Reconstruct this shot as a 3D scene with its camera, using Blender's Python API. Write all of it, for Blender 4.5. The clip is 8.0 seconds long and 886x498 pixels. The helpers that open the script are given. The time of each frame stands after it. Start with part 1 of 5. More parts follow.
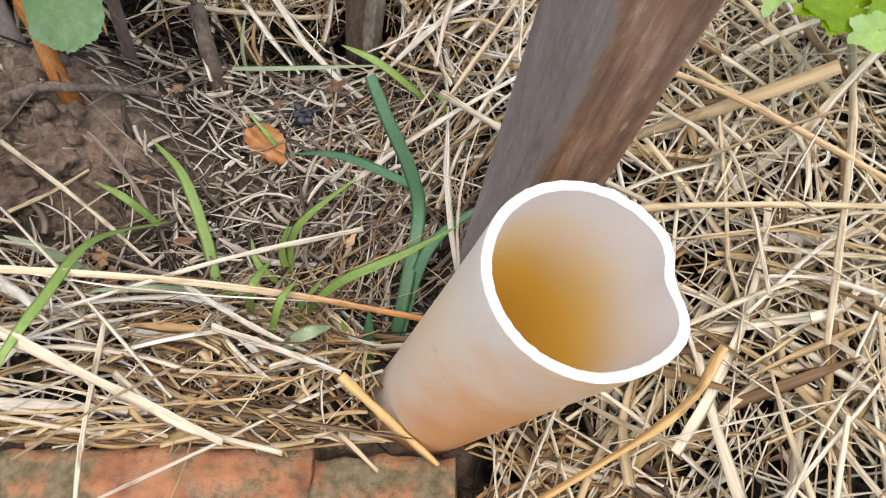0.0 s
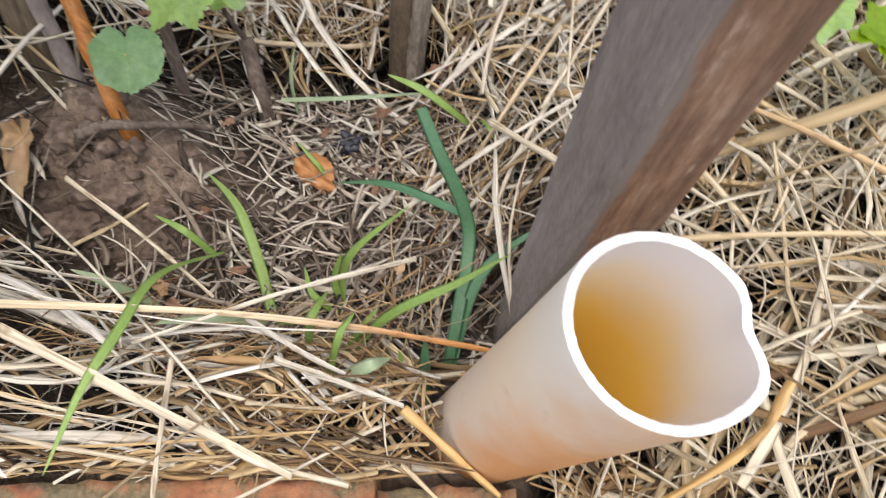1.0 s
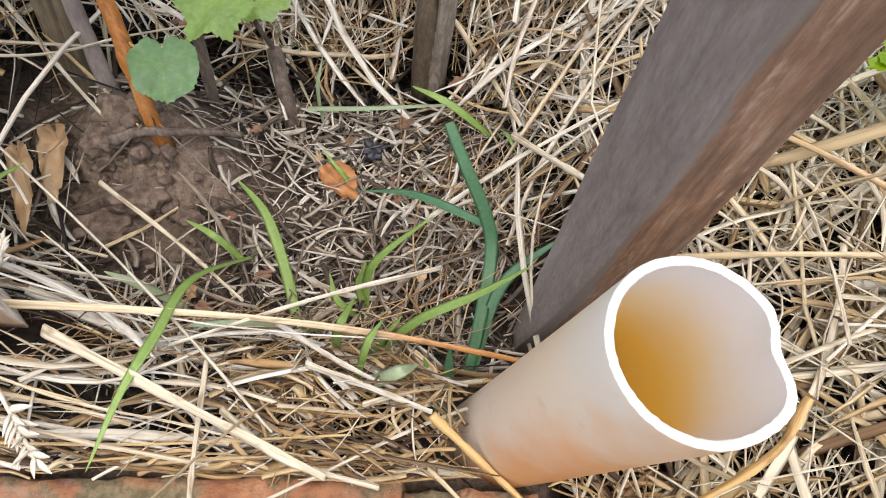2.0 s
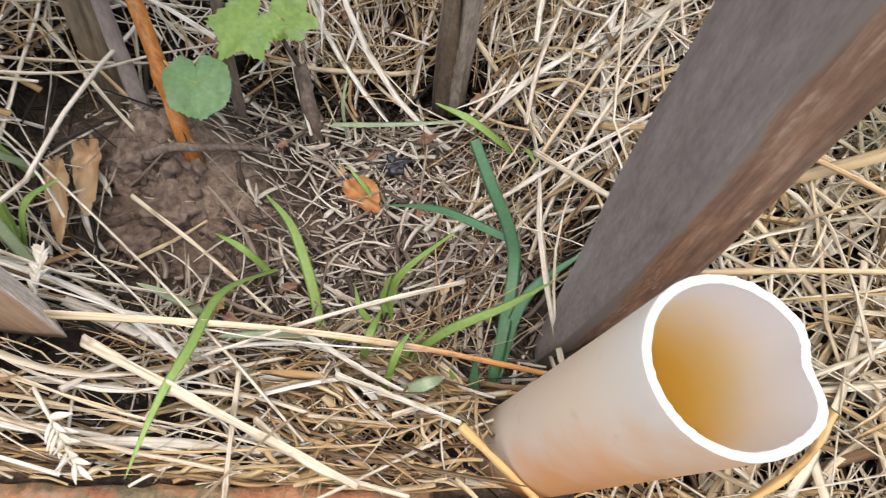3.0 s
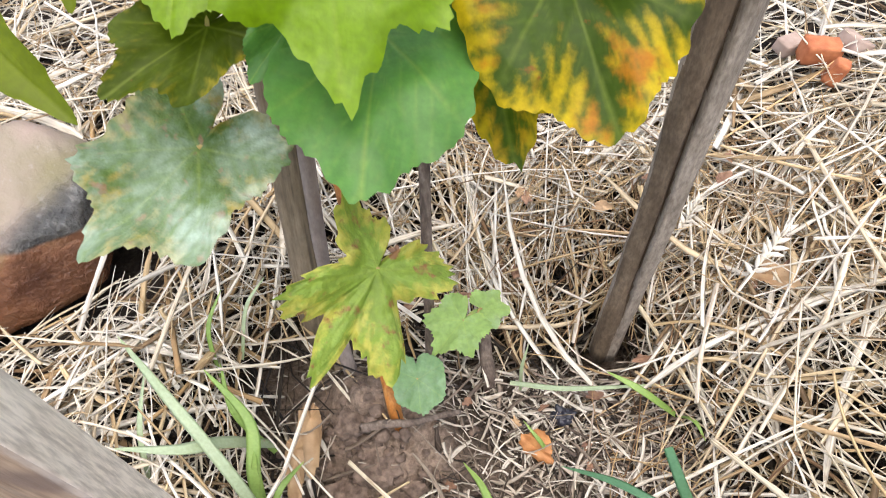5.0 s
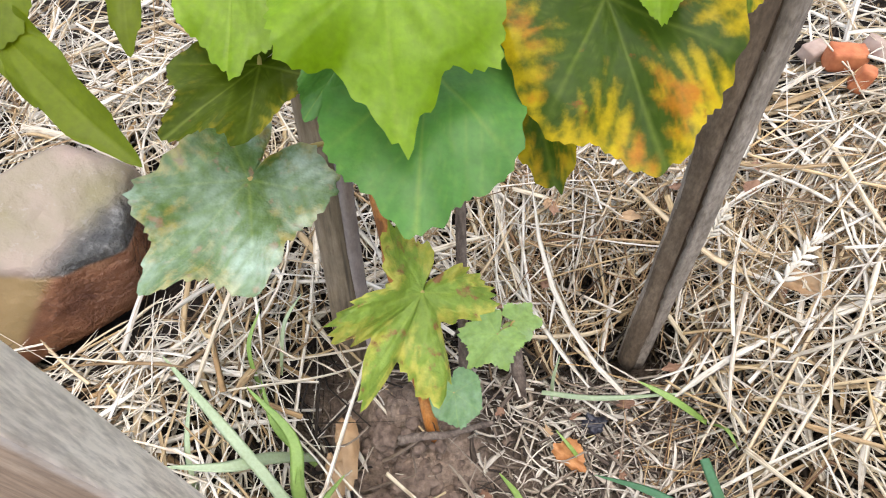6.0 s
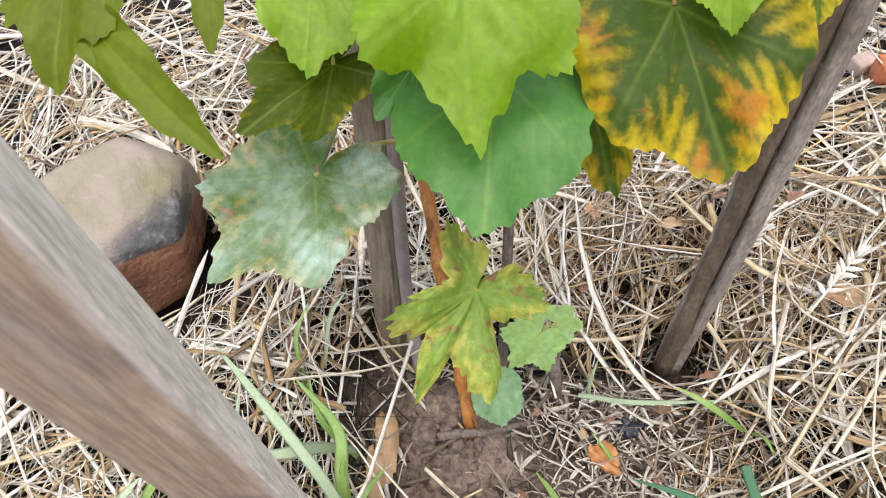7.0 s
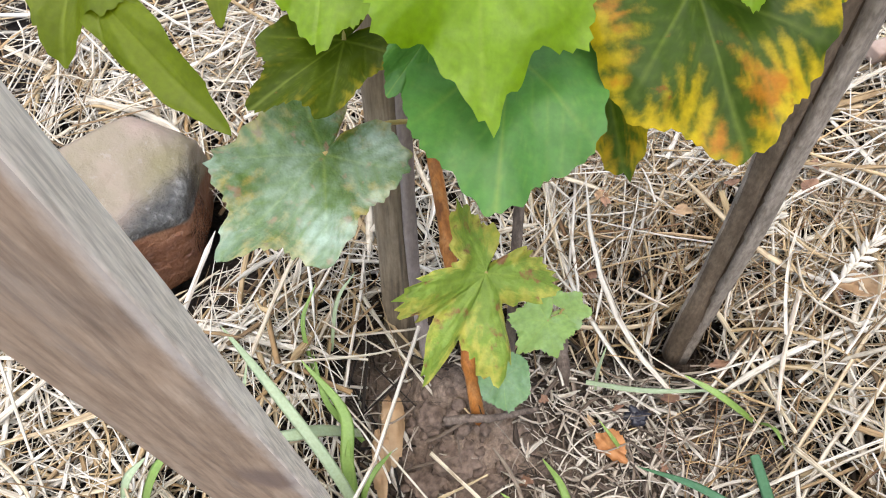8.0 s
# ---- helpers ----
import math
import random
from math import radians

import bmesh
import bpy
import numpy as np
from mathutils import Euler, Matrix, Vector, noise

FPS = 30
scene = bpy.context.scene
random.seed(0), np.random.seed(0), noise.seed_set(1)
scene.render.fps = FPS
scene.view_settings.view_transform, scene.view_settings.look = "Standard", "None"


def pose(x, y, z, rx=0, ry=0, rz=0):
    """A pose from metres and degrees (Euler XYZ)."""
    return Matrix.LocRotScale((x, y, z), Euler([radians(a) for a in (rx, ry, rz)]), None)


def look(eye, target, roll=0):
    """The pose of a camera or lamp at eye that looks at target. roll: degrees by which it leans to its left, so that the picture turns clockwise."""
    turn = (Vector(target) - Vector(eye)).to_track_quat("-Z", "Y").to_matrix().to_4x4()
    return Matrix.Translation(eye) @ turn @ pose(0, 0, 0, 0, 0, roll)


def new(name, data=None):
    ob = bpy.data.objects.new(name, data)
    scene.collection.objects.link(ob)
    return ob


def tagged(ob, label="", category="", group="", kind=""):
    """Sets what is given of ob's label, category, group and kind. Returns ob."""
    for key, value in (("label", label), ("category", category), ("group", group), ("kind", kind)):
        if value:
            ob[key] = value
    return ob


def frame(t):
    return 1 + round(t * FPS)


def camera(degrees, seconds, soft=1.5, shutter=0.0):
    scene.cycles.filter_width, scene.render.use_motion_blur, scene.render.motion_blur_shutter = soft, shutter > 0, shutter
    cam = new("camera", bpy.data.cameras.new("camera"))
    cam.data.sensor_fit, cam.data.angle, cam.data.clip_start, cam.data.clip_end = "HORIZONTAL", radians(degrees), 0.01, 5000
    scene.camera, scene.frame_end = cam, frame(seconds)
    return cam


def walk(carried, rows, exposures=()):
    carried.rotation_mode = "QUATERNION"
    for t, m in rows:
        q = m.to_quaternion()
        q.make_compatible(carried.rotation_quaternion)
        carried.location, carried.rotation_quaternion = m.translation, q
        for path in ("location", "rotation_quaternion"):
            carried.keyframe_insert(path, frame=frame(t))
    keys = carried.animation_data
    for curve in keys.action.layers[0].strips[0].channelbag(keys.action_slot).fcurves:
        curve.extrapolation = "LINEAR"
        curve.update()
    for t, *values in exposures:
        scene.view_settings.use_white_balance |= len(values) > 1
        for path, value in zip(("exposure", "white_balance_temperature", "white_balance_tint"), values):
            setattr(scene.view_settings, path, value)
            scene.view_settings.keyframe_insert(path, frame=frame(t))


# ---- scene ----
cam = camera(68.9, 8.0, soft=1.0, shutter=0.4)
PATH = [
    (0, (0.0032, -0.0832, 0.2812), (-0.0061, 0.8685, -1.4778), -0.13),
    (0.5, (0.0025, -0.0736, 0.2788), (-0.0221, 0.8163, -1.5121), -4.15),
    (1, (-0.0092, -0.0753, 0.2910), (-0.1060, 0.8933, -1.4561), -5.56),
    (1.2, (-0.0121, -0.0781, 0.2957), (-0.1269, 0.9288, -1.4285), -4.98),
    (2.5, (-0.0251, -0.0752, 0.3053), (-0.1211, 0.8764, -1.4512), -4.57),
    (3, (-0.0305, -0.0789, 0.3114), (-0.1540, 0.9194, -1.4172), -5.30),
    (3.5, (-0.0514, -0.0759, 0.3278), (-0.2512, 0.9306, -1.3889), -8.68),
    (4, (-0.0891, -0.0647, 0.3644), (-0.3510, 1.0108, -1.3014), -6.15),
    (4.5, (-0.1101, -0.0427, 0.4135), (-0.4301, 1.1110, -1.1886), -8.24),
    (5, (-0.1189, -0.0003, 0.4425), (-0.4055, 1.1749, -1.1502), -10.04),
    (6.5, (-0.1448, 0.0058, 0.4625), (-0.4817, 1.1580, -1.1372), -13.25),
    (7, (-0.1524, -0.0028, 0.4669), (-0.5244, 1.1554, -1.1206), -12.39),
    (7.5, (-0.1523, -0.0088, 0.4626), (-0.5309, 1.1540, -1.1199), -11.63),
    (8, (-0.1549, -0.0039, 0.4613), (-0.5437, 1.1260, -1.1425), -12.63),
]
EXPOSURES = [(0, 0.83, 6480, 9), (3.0, 0.88, 6480, 9), (3.5, 0.95, 6480, 9), (4.0, 1.24, 6480, 10), (4.5, 1.38, 6450, 10), (5.2, 1.28, 6350, 9), (8.0, 1.20, 6200, 8)]
walk(cam, [(t, look(eye, target, roll)) for t, eye, target, roll in PATH], EXPOSURES)

# ---- light: a bright overcast garden ----
SUN_HEIGHT, SUN_BEARING = radians(78), radians(150)
world = bpy.data.worlds.new("overcast_sky")
scene.world = world
world.use_nodes = True
sky_nodes = world.node_tree.nodes
sky = sky_nodes.new("ShaderNodeTexSky")
sky.sky_type, sky.sun_disc = "NISHITA", False
sky.sun_elevation, sky.sun_rotation = SUN_HEIGHT, SUN_BEARING
sky.air_density, sky.dust_density, sky.ozone_density = 0.8, 4.0, 0.6
sky_nodes["Background"].inputs["Strength"].default_value = 0.140
world.node_tree.links.new(sky.outputs["Color"], sky_nodes["Background"].inputs["Color"])
sun = new("sun", bpy.data.lights.new("sun", "SUN"))
sun.data.energy, sun.data.angle, sun.data.color = 1.7, radians(110), (1.0, 0.96, 0.90)
sun.matrix_world = look((0, 0, 0), (-math.sin(SUN_BEARING) * math.cos(SUN_HEIGHT), -math.cos(SUN_BEARING) * math.cos(SUN_HEIGHT), -math.sin(SUN_HEIGHT)))


# ---- materials ----
def material(name):
    mat = bpy.data.materials.new(name)
    mat.use_nodes = True
    tree = mat.node_tree
    return mat, tree.nodes, tree.links, tree.nodes["Principled BSDF"]


def put(links, socket, value):
    """Feeds a socket from another socket, or sets it."""
    if isinstance(value, bpy.types.NodeSocket):
        links.new(value, socket)
    else:
        socket.default_value = value


def noise_node(nodes, links, scale, detail=4.0, stretch=(1, 1, 1), rough=0.55, space="Object"):
    coords, mapping, tex = nodes.new("ShaderNodeTexCoord"), nodes.new("ShaderNodeMapping"), nodes.new("ShaderNodeTexNoise")
    mapping.inputs["Scale"].default_value = stretch
    tex.inputs["Scale"].default_value, tex.inputs["Detail"].default_value, tex.inputs["Roughness"].default_value = scale, detail, rough
    links.new(coords.outputs[space], mapping.inputs["Vector"])
    links.new(mapping.outputs["Vector"], tex.inputs["Vector"])
    return tex.outputs["Fac"]


def ramp_node(nodes, links, fac, stops):
    ramp = nodes.new("ShaderNodeValToRGB")
    while len(ramp.color_ramp.elements) < len(stops):
        ramp.color_ramp.elements.new(0.5)
    for element, (place, colour) in zip(ramp.color_ramp.elements, stops):
        element.position, element.color = place, (*colour, 1)
    put(links, ramp.inputs["Fac"], fac)
    return ramp.outputs["Color"]


def step_node(nodes, links, fac, low, high):
    """0 at low, 1 at high, smooth between."""
    step = nodes.new("ShaderNodeMapRange")
    step.interpolation_type = "SMOOTHSTEP"
    put(links, step.inputs["Value"], fac)
    step.inputs["From Min"].default_value, step.inputs["From Max"].default_value = min(low, high), max(low, high)
    if low > high:
        step.inputs["To Min"].default_value, step.inputs["To Max"].default_value = 1, 0
    return step.outputs["Result"]


def math_node(nodes, links, kind, a, b=0.0):
    op = nodes.new("ShaderNodeMath")
    op.operation = kind
    put(links, op.inputs[0], a)
    put(links, op.inputs[1], b)
    return op.outputs["Value"]


def mix_node(nodes, links, fac, a, b, kind="MIX"):
    mix = nodes.new("ShaderNodeMix")
    mix.data_type, mix.blend_type = "RGBA", kind
    put(links, mix.inputs[0], fac)
    for socket, value in ((mix.inputs[6], a), (mix.inputs[7], b)):
        put(links, socket, value if isinstance(value, bpy.types.NodeSocket) else (*value, 1))
    return mix.outputs[2]


def bump_node(nodes, links, bsdf, height, strength, distance):
    bump = nodes.new("ShaderNodeBump")
    bump.inputs["Strength"].default_value, bump.inputs["Distance"].default_value = strength, distance
    links.new(height, bump.inputs["Height"])
    links.new(bump.outputs["Normal"], bsdf.inputs["Normal"])


def attribute_node(nodes, name):
    node = nodes.new("ShaderNodeAttribute")
    node.attribute_name = name
    return node.outputs["Fac"]


def soil_material():
    mat, nodes, links, bsdf = material("garden_soil")
    broad = noise_node(nodes, links, 14, 6)
    fine = noise_node(nodes, links, 240, 8, rough=0.7)
    tone = ramp_node(nodes, links, broad, [(0.3, (0.15, 0.110, 0.083)), (0.5, (0.27, 0.203, 0.155)), (0.72, (0.42, 0.33, 0.265))])
    grain = ramp_node(nodes, links, fine, [(0.3, (0.38, 0.36, 0.34)), (0.7, (1.4, 1.37, 1.33))])
    # near-black tone under the mulch stands in for shade in the gaps
    shade_tone = ramp_node(nodes, links, broad, [(0.3, (0.012, 0.008, 0.006)), (0.7, (0.05, 0.034, 0.024))])
    tone = mix_node(nodes, links, attribute_node(nodes, "dry"), shade_tone, mix_node(nodes, links, 0.25, tone, (0.33, 0.24, 0.18)))
    links.new(mix_node(nodes, links, 1.0, tone, grain, "MULTIPLY"), bsdf.inputs["Base Color"])
    bsdf.inputs["Roughness"].default_value = 0.92
    lumpy = math_node(nodes, links, "ADD", fine, math_node(nodes, links, "MULTIPLY", noise_node(nodes, links, 70, 5), 1.6))
    bump_node(nodes, links, bsdf, lumpy, 0.9, 0.004)
    return mat


def fibre_nodes(nodes, links, offset):
    """Fine fibres and blotches that run along a stalk, by its own unrolled skin."""
    coords, shift, turn = nodes.new("ShaderNodeUVMap"), nodes.new("ShaderNodeVectorMath"), nodes.new("ShaderNodeCombineXYZ")
    links.new(math_node(nodes, links, "MULTIPLY", offset, 37.0), turn.inputs[2])
    shift.operation = "ADD"
    links.new(coords.outputs["UV"], shift.inputs[0])
    links.new(turn.outputs[0], shift.inputs[1])
    out = []
    for stretch, detail in (((9, 22, 1), 4), ((2.5, 75, 1), 5)):
        mapping, tex = nodes.new("ShaderNodeMapping"), nodes.new("ShaderNodeTexNoise")
        mapping.inputs["Scale"].default_value = stretch
        tex.inputs["Scale"].default_value, tex.inputs["Detail"].default_value = 1.0, detail
        links.new(shift.outputs[0], mapping.inputs["Vector"])
        links.new(mapping.outputs["Vector"], tex.inputs["Vector"])
        out.append(tex.outputs["Fac"])
    return out


def stalk_shading(nodes, links, bsdf, tone, offset, gloss):
    fibres, blots = fibre_nodes(nodes, links, offset)
    tone = mix_node(nodes, links, 1.0, tone, ramp_node(nodes, links, fibres, [(0.28, (0.55, 0.50, 0.43)), (0.5, (1.0, 0.99, 0.97)), (0.75, (1.16, 1.16, 1.16))]), "MULTIPLY")
    tone = mix_node(nodes, links, 1.0, tone, ramp_node(nodes, links, blots, [(0.26, (0.50, 0.43, 0.34)), (0.46, (1.02, 1.01, 1.0))]), "MULTIPLY")
    links.new(tone, bsdf.inputs["Base Color"])
    bsdf.inputs["Roughness"].default_value = gloss
    bump_node(nodes, links, bsdf, fibres, 0.5, 0.0006)


def straw_material(name, stops, gloss=0.6, fresher=False):
    """Straw, one tone a stalk; where it is fresher, it is still golden on the bank beside the square stake."""
    mat, nodes, links, bsdf = material(name)
    island = nodes.new("ShaderNodeNewGeometry").outputs["Random Per Island"]
    tone = ramp_node(nodes, links, island, stops)
    if fresher:
        coords, split = nodes.new("ShaderNodeTexCoord"), nodes.new("ShaderNodeSeparateXYZ")
        links.new(coords.outputs["Object"], split.inputs[0])
        border = math_node(nodes, links, "SUBTRACT", split.outputs[0], math_node(nodes, links, "MULTIPLY", split.outputs[1], 0.6))
        border = math_node(nodes, links, "ADD", border, math_node(nodes, links, "MULTIPLY", math_node(nodes, links, "SUBTRACT", noise_node(nodes, links, 18, 3), 0.5), 0.16))
        tone = mix_node(nodes, links, step_node(nodes, links, border, -0.10, 0.08), tone, mix_node(nodes, links, 1.0, tone, (0.99, 0.945, 0.83), "MULTIPLY"))
    stalk_shading(nodes, links, bsdf, tone, island, gloss)
    return mat


def stalk_material():
    """For single stalks: one tone each, with fibres and stains along it."""
    mat, nodes, links, bsdf = material("straw_stalk")
    own = nodes.new("ShaderNodeObjectInfo").outputs["Random"]
    stalk_shading(nodes, links, bsdf, ramp_node(nodes, links, own, [(0.0, (0.50, 0.35, 0.16)), (0.25, (0.54, 0.45, 0.30)), (0.6, (0.58, 0.53, 0.43)), (0.85, (0.60, 0.57, 0.51)), (1.0, (0.50, 0.32, 0.13))]), own, 0.55)
    return mat


def wood_material(name, stops, streak=60, gloss=0.75, dirt=(0.09, 0.075, 0.06), run=0.13, blotch=0.55, cracks=0.55, bleached=None, greyed=None, pore_run=0.06, knot=None, pore_depth=1.0, flecks=0.0, checks=0.0):
    """Weathered wood with the grain along the thing's own z."""
    mat, nodes, links, bsdf = material(name)
    grain = noise_node(nodes, links, streak, 8, (1, 1, run), 0.7)
    broad = noise_node(nodes, links, 34, 7, (1, 1, 0.45), 0.65)
    pores = noise_node(nodes, links, 420, 4, (1, 1, pore_run), 0.6)
    warp = math_node(nodes, links, "MULTIPLY", math_node(nodes, links, "SUBTRACT", noise_node(nodes, links, 150, 6, (1, 1, 0.5), 0.7), 0.5), 0.45)
    tone = ramp_node(nodes, links, math_node(nodes, links, "ADD", grain, warp), stops)
    stain = step_node(nodes, links, broad, 0.48, 0.72)
    tone = mix_node(nodes, links, math_node(nodes, links, "MULTIPLY", stain, blotch), tone, dirt)
    tone = mix_node(nodes, links, 1.0, tone, ramp_node(nodes, links, pores, [(0.35, (1 - 0.32 * pore_depth, 1 - 0.34 * pore_depth, 1 - 0.36 * pore_depth)), (0.6, (1.08, 1.08, 1.07))]), "MULTIPLY")
    split_lines = step_node(nodes, links, noise_node(nodes, links, 75, 3, (1, 1, 0.03), 0.5), 0.62, 0.68)
    tone = mix_node(nodes, links, math_node(nodes, links, "MULTIPLY", split_lines, cracks), tone, tuple(c * 0.3 for c in stops[0][1]))
    if flecks:
        # pale open pores in rows along the grain
        rows = step_node(nodes, links, noise_node(nodes, links, 330, 3, (1, 1, 0.10), 0.6), 0.56, 0.68)
        broken = step_node(nodes, links, noise_node(nodes, links, 150, 3, (1, 1, 0.5)), 0.42, 0.60)
        tone = mix_node(nodes, links, math_node(nodes, links, "MULTIPLY", math_node(nodes, links, "MULTIPLY", rows, broken), flecks), tone, (0.46, 0.34, 0.25))
    if checks:
        # short dark drying checks and grey weather stains
        dashes = step_node(nodes, links, noise_node(nodes, links, 150, 4, (1, 1, 0.16), 0.6), 0.57, 0.66)
        where = step_node(nodes, links, noise_node(nodes, links, 30, 3, (1, 1, 0.6)), 0.44, 0.60)
        tone = mix_node(nodes, links, math_node(nodes, links, "MULTIPLY", math_node(nodes, links, "MULTIPLY", dashes, where), checks), tone, (0.085, 0.068, 0.058))
        tone = mix_node(nodes, links, math_node(nodes, links, "MULTIPLY", step_node(nodes, links, noise_node(nodes, links, 45, 6, (1, 1, 0.5), 0.6), 0.50, 0.64), 0.45 * checks), tone, (0.20, 0.175, 0.155))
    if knot:
        # one dark knot, with a soft ragged rim, and a reddish sap stain near the foot
        coords, gap, split = nodes.new("ShaderNodeTexCoord"), nodes.new("ShaderNodeVectorMath"), nodes.new("ShaderNodeSeparateXYZ")
        gap.operation = "DISTANCE"
        links.new(coords.outputs["Object"], gap.inputs[0])
        links.new(coords.outputs["Object"], split.inputs[0])
        gap.inputs[1].default_value = knot
        rim = math_node(nodes, links, "ADD", gap.outputs["Value"], math_node(nodes, links, "MULTIPLY", math_node(nodes, links, "SUBTRACT", broad, 0.5), 0.012))
        tone = mix_node(nodes, links, math_node(nodes, links, "MULTIPLY", step_node(nodes, links, rim, 0.011, 0.004), 0.8), tone, (0.15, 0.105, 0.085))
        tone = mix_node(nodes, links, math_node(nodes, links, "MULTIPLY", step_node(nodes, links, split.outputs[2], 0.15, 0.04), 0.5), tone, (0.40, 0.25, 0.13))
    if bleached:
        # from this distance on the board is bleached, and paler still for missing light
        coords, split = nodes.new("ShaderNodeTexCoord"), nodes.new("ShaderNodeSeparateXYZ")
        links.new(coords.outputs["Object"], split.inputs[0])
        ragged = math_node(nodes, links, "ADD", split.outputs[0], math_node(nodes, links, "MULTIPLY", math_node(nodes, links, "SUBTRACT", grain, 0.5), 0.010))
        tone = mix_node(nodes, links, math_node(nodes, links, "MULTIPLY", step_node(nodes, links, ragged, bleached, bleached + 0.005), 0.85), tone, (0.64, 0.575, 0.51))
    if greyed:
        # one arris has weathered grey, with a wandering border, more so towards the top
        coords, split = nodes.new("ShaderNodeTexCoord"), nodes.new("ShaderNodeSeparateXYZ")
        links.new(coords.outputs["Object"], split.inputs[0])
        wander = math_node(nodes, links, "MULTIPLY", math_node(nodes, links, "SUBTRACT", noise_node(nodes, links, 26, 5, (1, 1, 0.5)), 0.5), 0.022)
        border = math_node(nodes, links, "ADD", math_node(nodes, links, "SUBTRACT", split.outputs[0], math_node(nodes, links, "MULTIPLY", split.outputs[2], 0.012)), wander)
        tone = mix_node(nodes, links, step_node(nodes, links, border, greyed + 0.0015, greyed - 0.0015), tone, (0.21, 0.178, 0.157))
        tone = mix_node(nodes, links, math_node(nodes, links, "MULTIPLY", step_node(nodes, links, split.outputs[2], 0.15, 0.45), 0.25), tone, (0.26, 0.205, 0.155))
    links.new(tone, bsdf.inputs["Base Color"])
    bsdf.inputs["Roughness"].default_value = gloss
    both = math_node(nodes, links, "ADD", grain, math_node(nodes, links, "MULTIPLY", pores, 0.5))
    bump_node(nodes, links, bsdf, both, 0.6, 0.0015)
    return mat


def leaf_material(name, green, yellow, spots, yellowing=0.0, spotting=0.0, bloom=0.0, glow=0.3, turned=None, mottle=60, sheen=0.12, wrinkle=0.0, rimward=0.75, uneven=2.0):
    """A vine leaf: green between paler veins, yellowing from the rim inwards, with dead spots and a grey bloom."""
    mat, nodes, links, bsdf = material(name)
    vein, rim, band = attribute_node(nodes, "vein"), attribute_node(nodes, "rim"), attribute_node(nodes, "band")
    rib = attribute_node(nodes, "rib")
    patch = noise_node(nodes, links, 34, 5)
    fine = noise_node(nodes, links, 260, 6)
    tone = mix_node(nodes, links, patch, tuple(c * 0.72 for c in green), tuple(c * 1.3 for c in green))
    if yellowing > 0:
        reach = math_node(nodes, links, "ADD", math_node(nodes, links, "MULTIPLY", rim, rimward), math_node(nodes, links, "MULTIPLY", math_node(nodes, links, "SUBTRACT", noise_node(nodes, links, mottle, 7, rough=0.65), 0.5), uneven))
        reach = math_node(nodes, links, "SUBTRACT", reach, math_node(nodes, links, "ADD", math_node(nodes, links, "MULTIPLY", band, 0.6), math_node(nodes, links, "MULTIPLY", rib, 0.40)))
        tone = mix_node(nodes, links, step_node(nodes, links, reach, 0.58 - yellowing, 1.42 - yellowing), tone, mix_node(nodes, links, step_node(nodes, links, math_node(nodes, links, "SUBTRACT", noise_node(nodes, links, 40, 5), math_node(nodes, links, "MULTIPLY", math_node(nodes, links, "POWER", rim, 6.0), 0.14)), 0.42, 0.58), yellow, turned or yellow))
    if spotting > 0:
        blots = noise_node(nodes, links, 105, 4)
        tone = mix_node(nodes, links, step_node(nodes, links, blots, 0.78 - spotting, 0.90 - spotting), tone, spots)
    tone = mix_node(nodes, links, math_node(nodes, links, "MULTIPLY", vein, 0.32), tone, tuple(0.55 * c + 0.45 * d for c, d in zip(green, (0.42, 0.50, 0.08))))
    if bloom > 0:
        dust = step_node(nodes, links, noise_node(nodes, links, 42, 7, rough=0.62), 0.58 - bloom * 0.4, 0.84 - bloom * 0.4)
        if bloom > 0.4:
            dust = math_node(nodes, links, "MULTIPLY", dust, math_node(nodes, links, "SUBTRACT", 1.0, math_node(nodes, links, "MULTIPLY", rib, 0.45)))
            dust = math_node(nodes, links, "MULTIPLY", dust, math_node(nodes, links, "ADD", 0.55, step_node(nodes, links, noise_node(nodes, links, 17, 2), 0.42, 0.62)))
        tone = mix_node(nodes, links, math_node(nodes, links, "MULTIPLY", dust, bloom), tone, (0.36, 0.46, 0.385))
    tone = mix_node(nodes, links, 1.0, tone, ramp_node(nodes, links, fine, [(0.3, (0.84, 0.84, 0.84)), (0.7, (1.1, 1.1, 1.1))]), "MULTIPLY")
    links.new(tone, bsdf.inputs["Base Color"])
    bsdf.inputs["Roughness"].default_value = 0.46 + 0.3 * bloom
    bsdf.inputs["Specular IOR Level"].default_value = 0.15 + sheen
    bsdf.inputs["Coat Weight"].default_value, bsdf.inputs["Coat Roughness"].default_value = sheen * (1 - bloom), 0.28
    crease = math_node(nodes, links, "ADD", math_node(nodes, links, "MULTIPLY", fine, 0.25), math_node(nodes, links, "MULTIPLY", noise_node(nodes, links, 120, 3), wrinkle))
    bump_node(nodes, links, bsdf, crease, 0.5, 0.002)
    through_leaf, blend = nodes.new("ShaderNodeBsdfTranslucent"), nodes.new("ShaderNodeMixShader")
    links.new(mix_node(nodes, links, 1.0, tone, (1.35, 1.25, 0.35), "MULTIPLY"), through_leaf.inputs["Color"])
    blend.inputs[0].default_value = glow
    links.new(bsdf.outputs[0], blend.inputs[1])
    links.new(through_leaf.outputs[0], blend.inputs[2])
    links.new(blend.outputs[0], nodes["Material Output"].inputs["Surface"])
    return mat


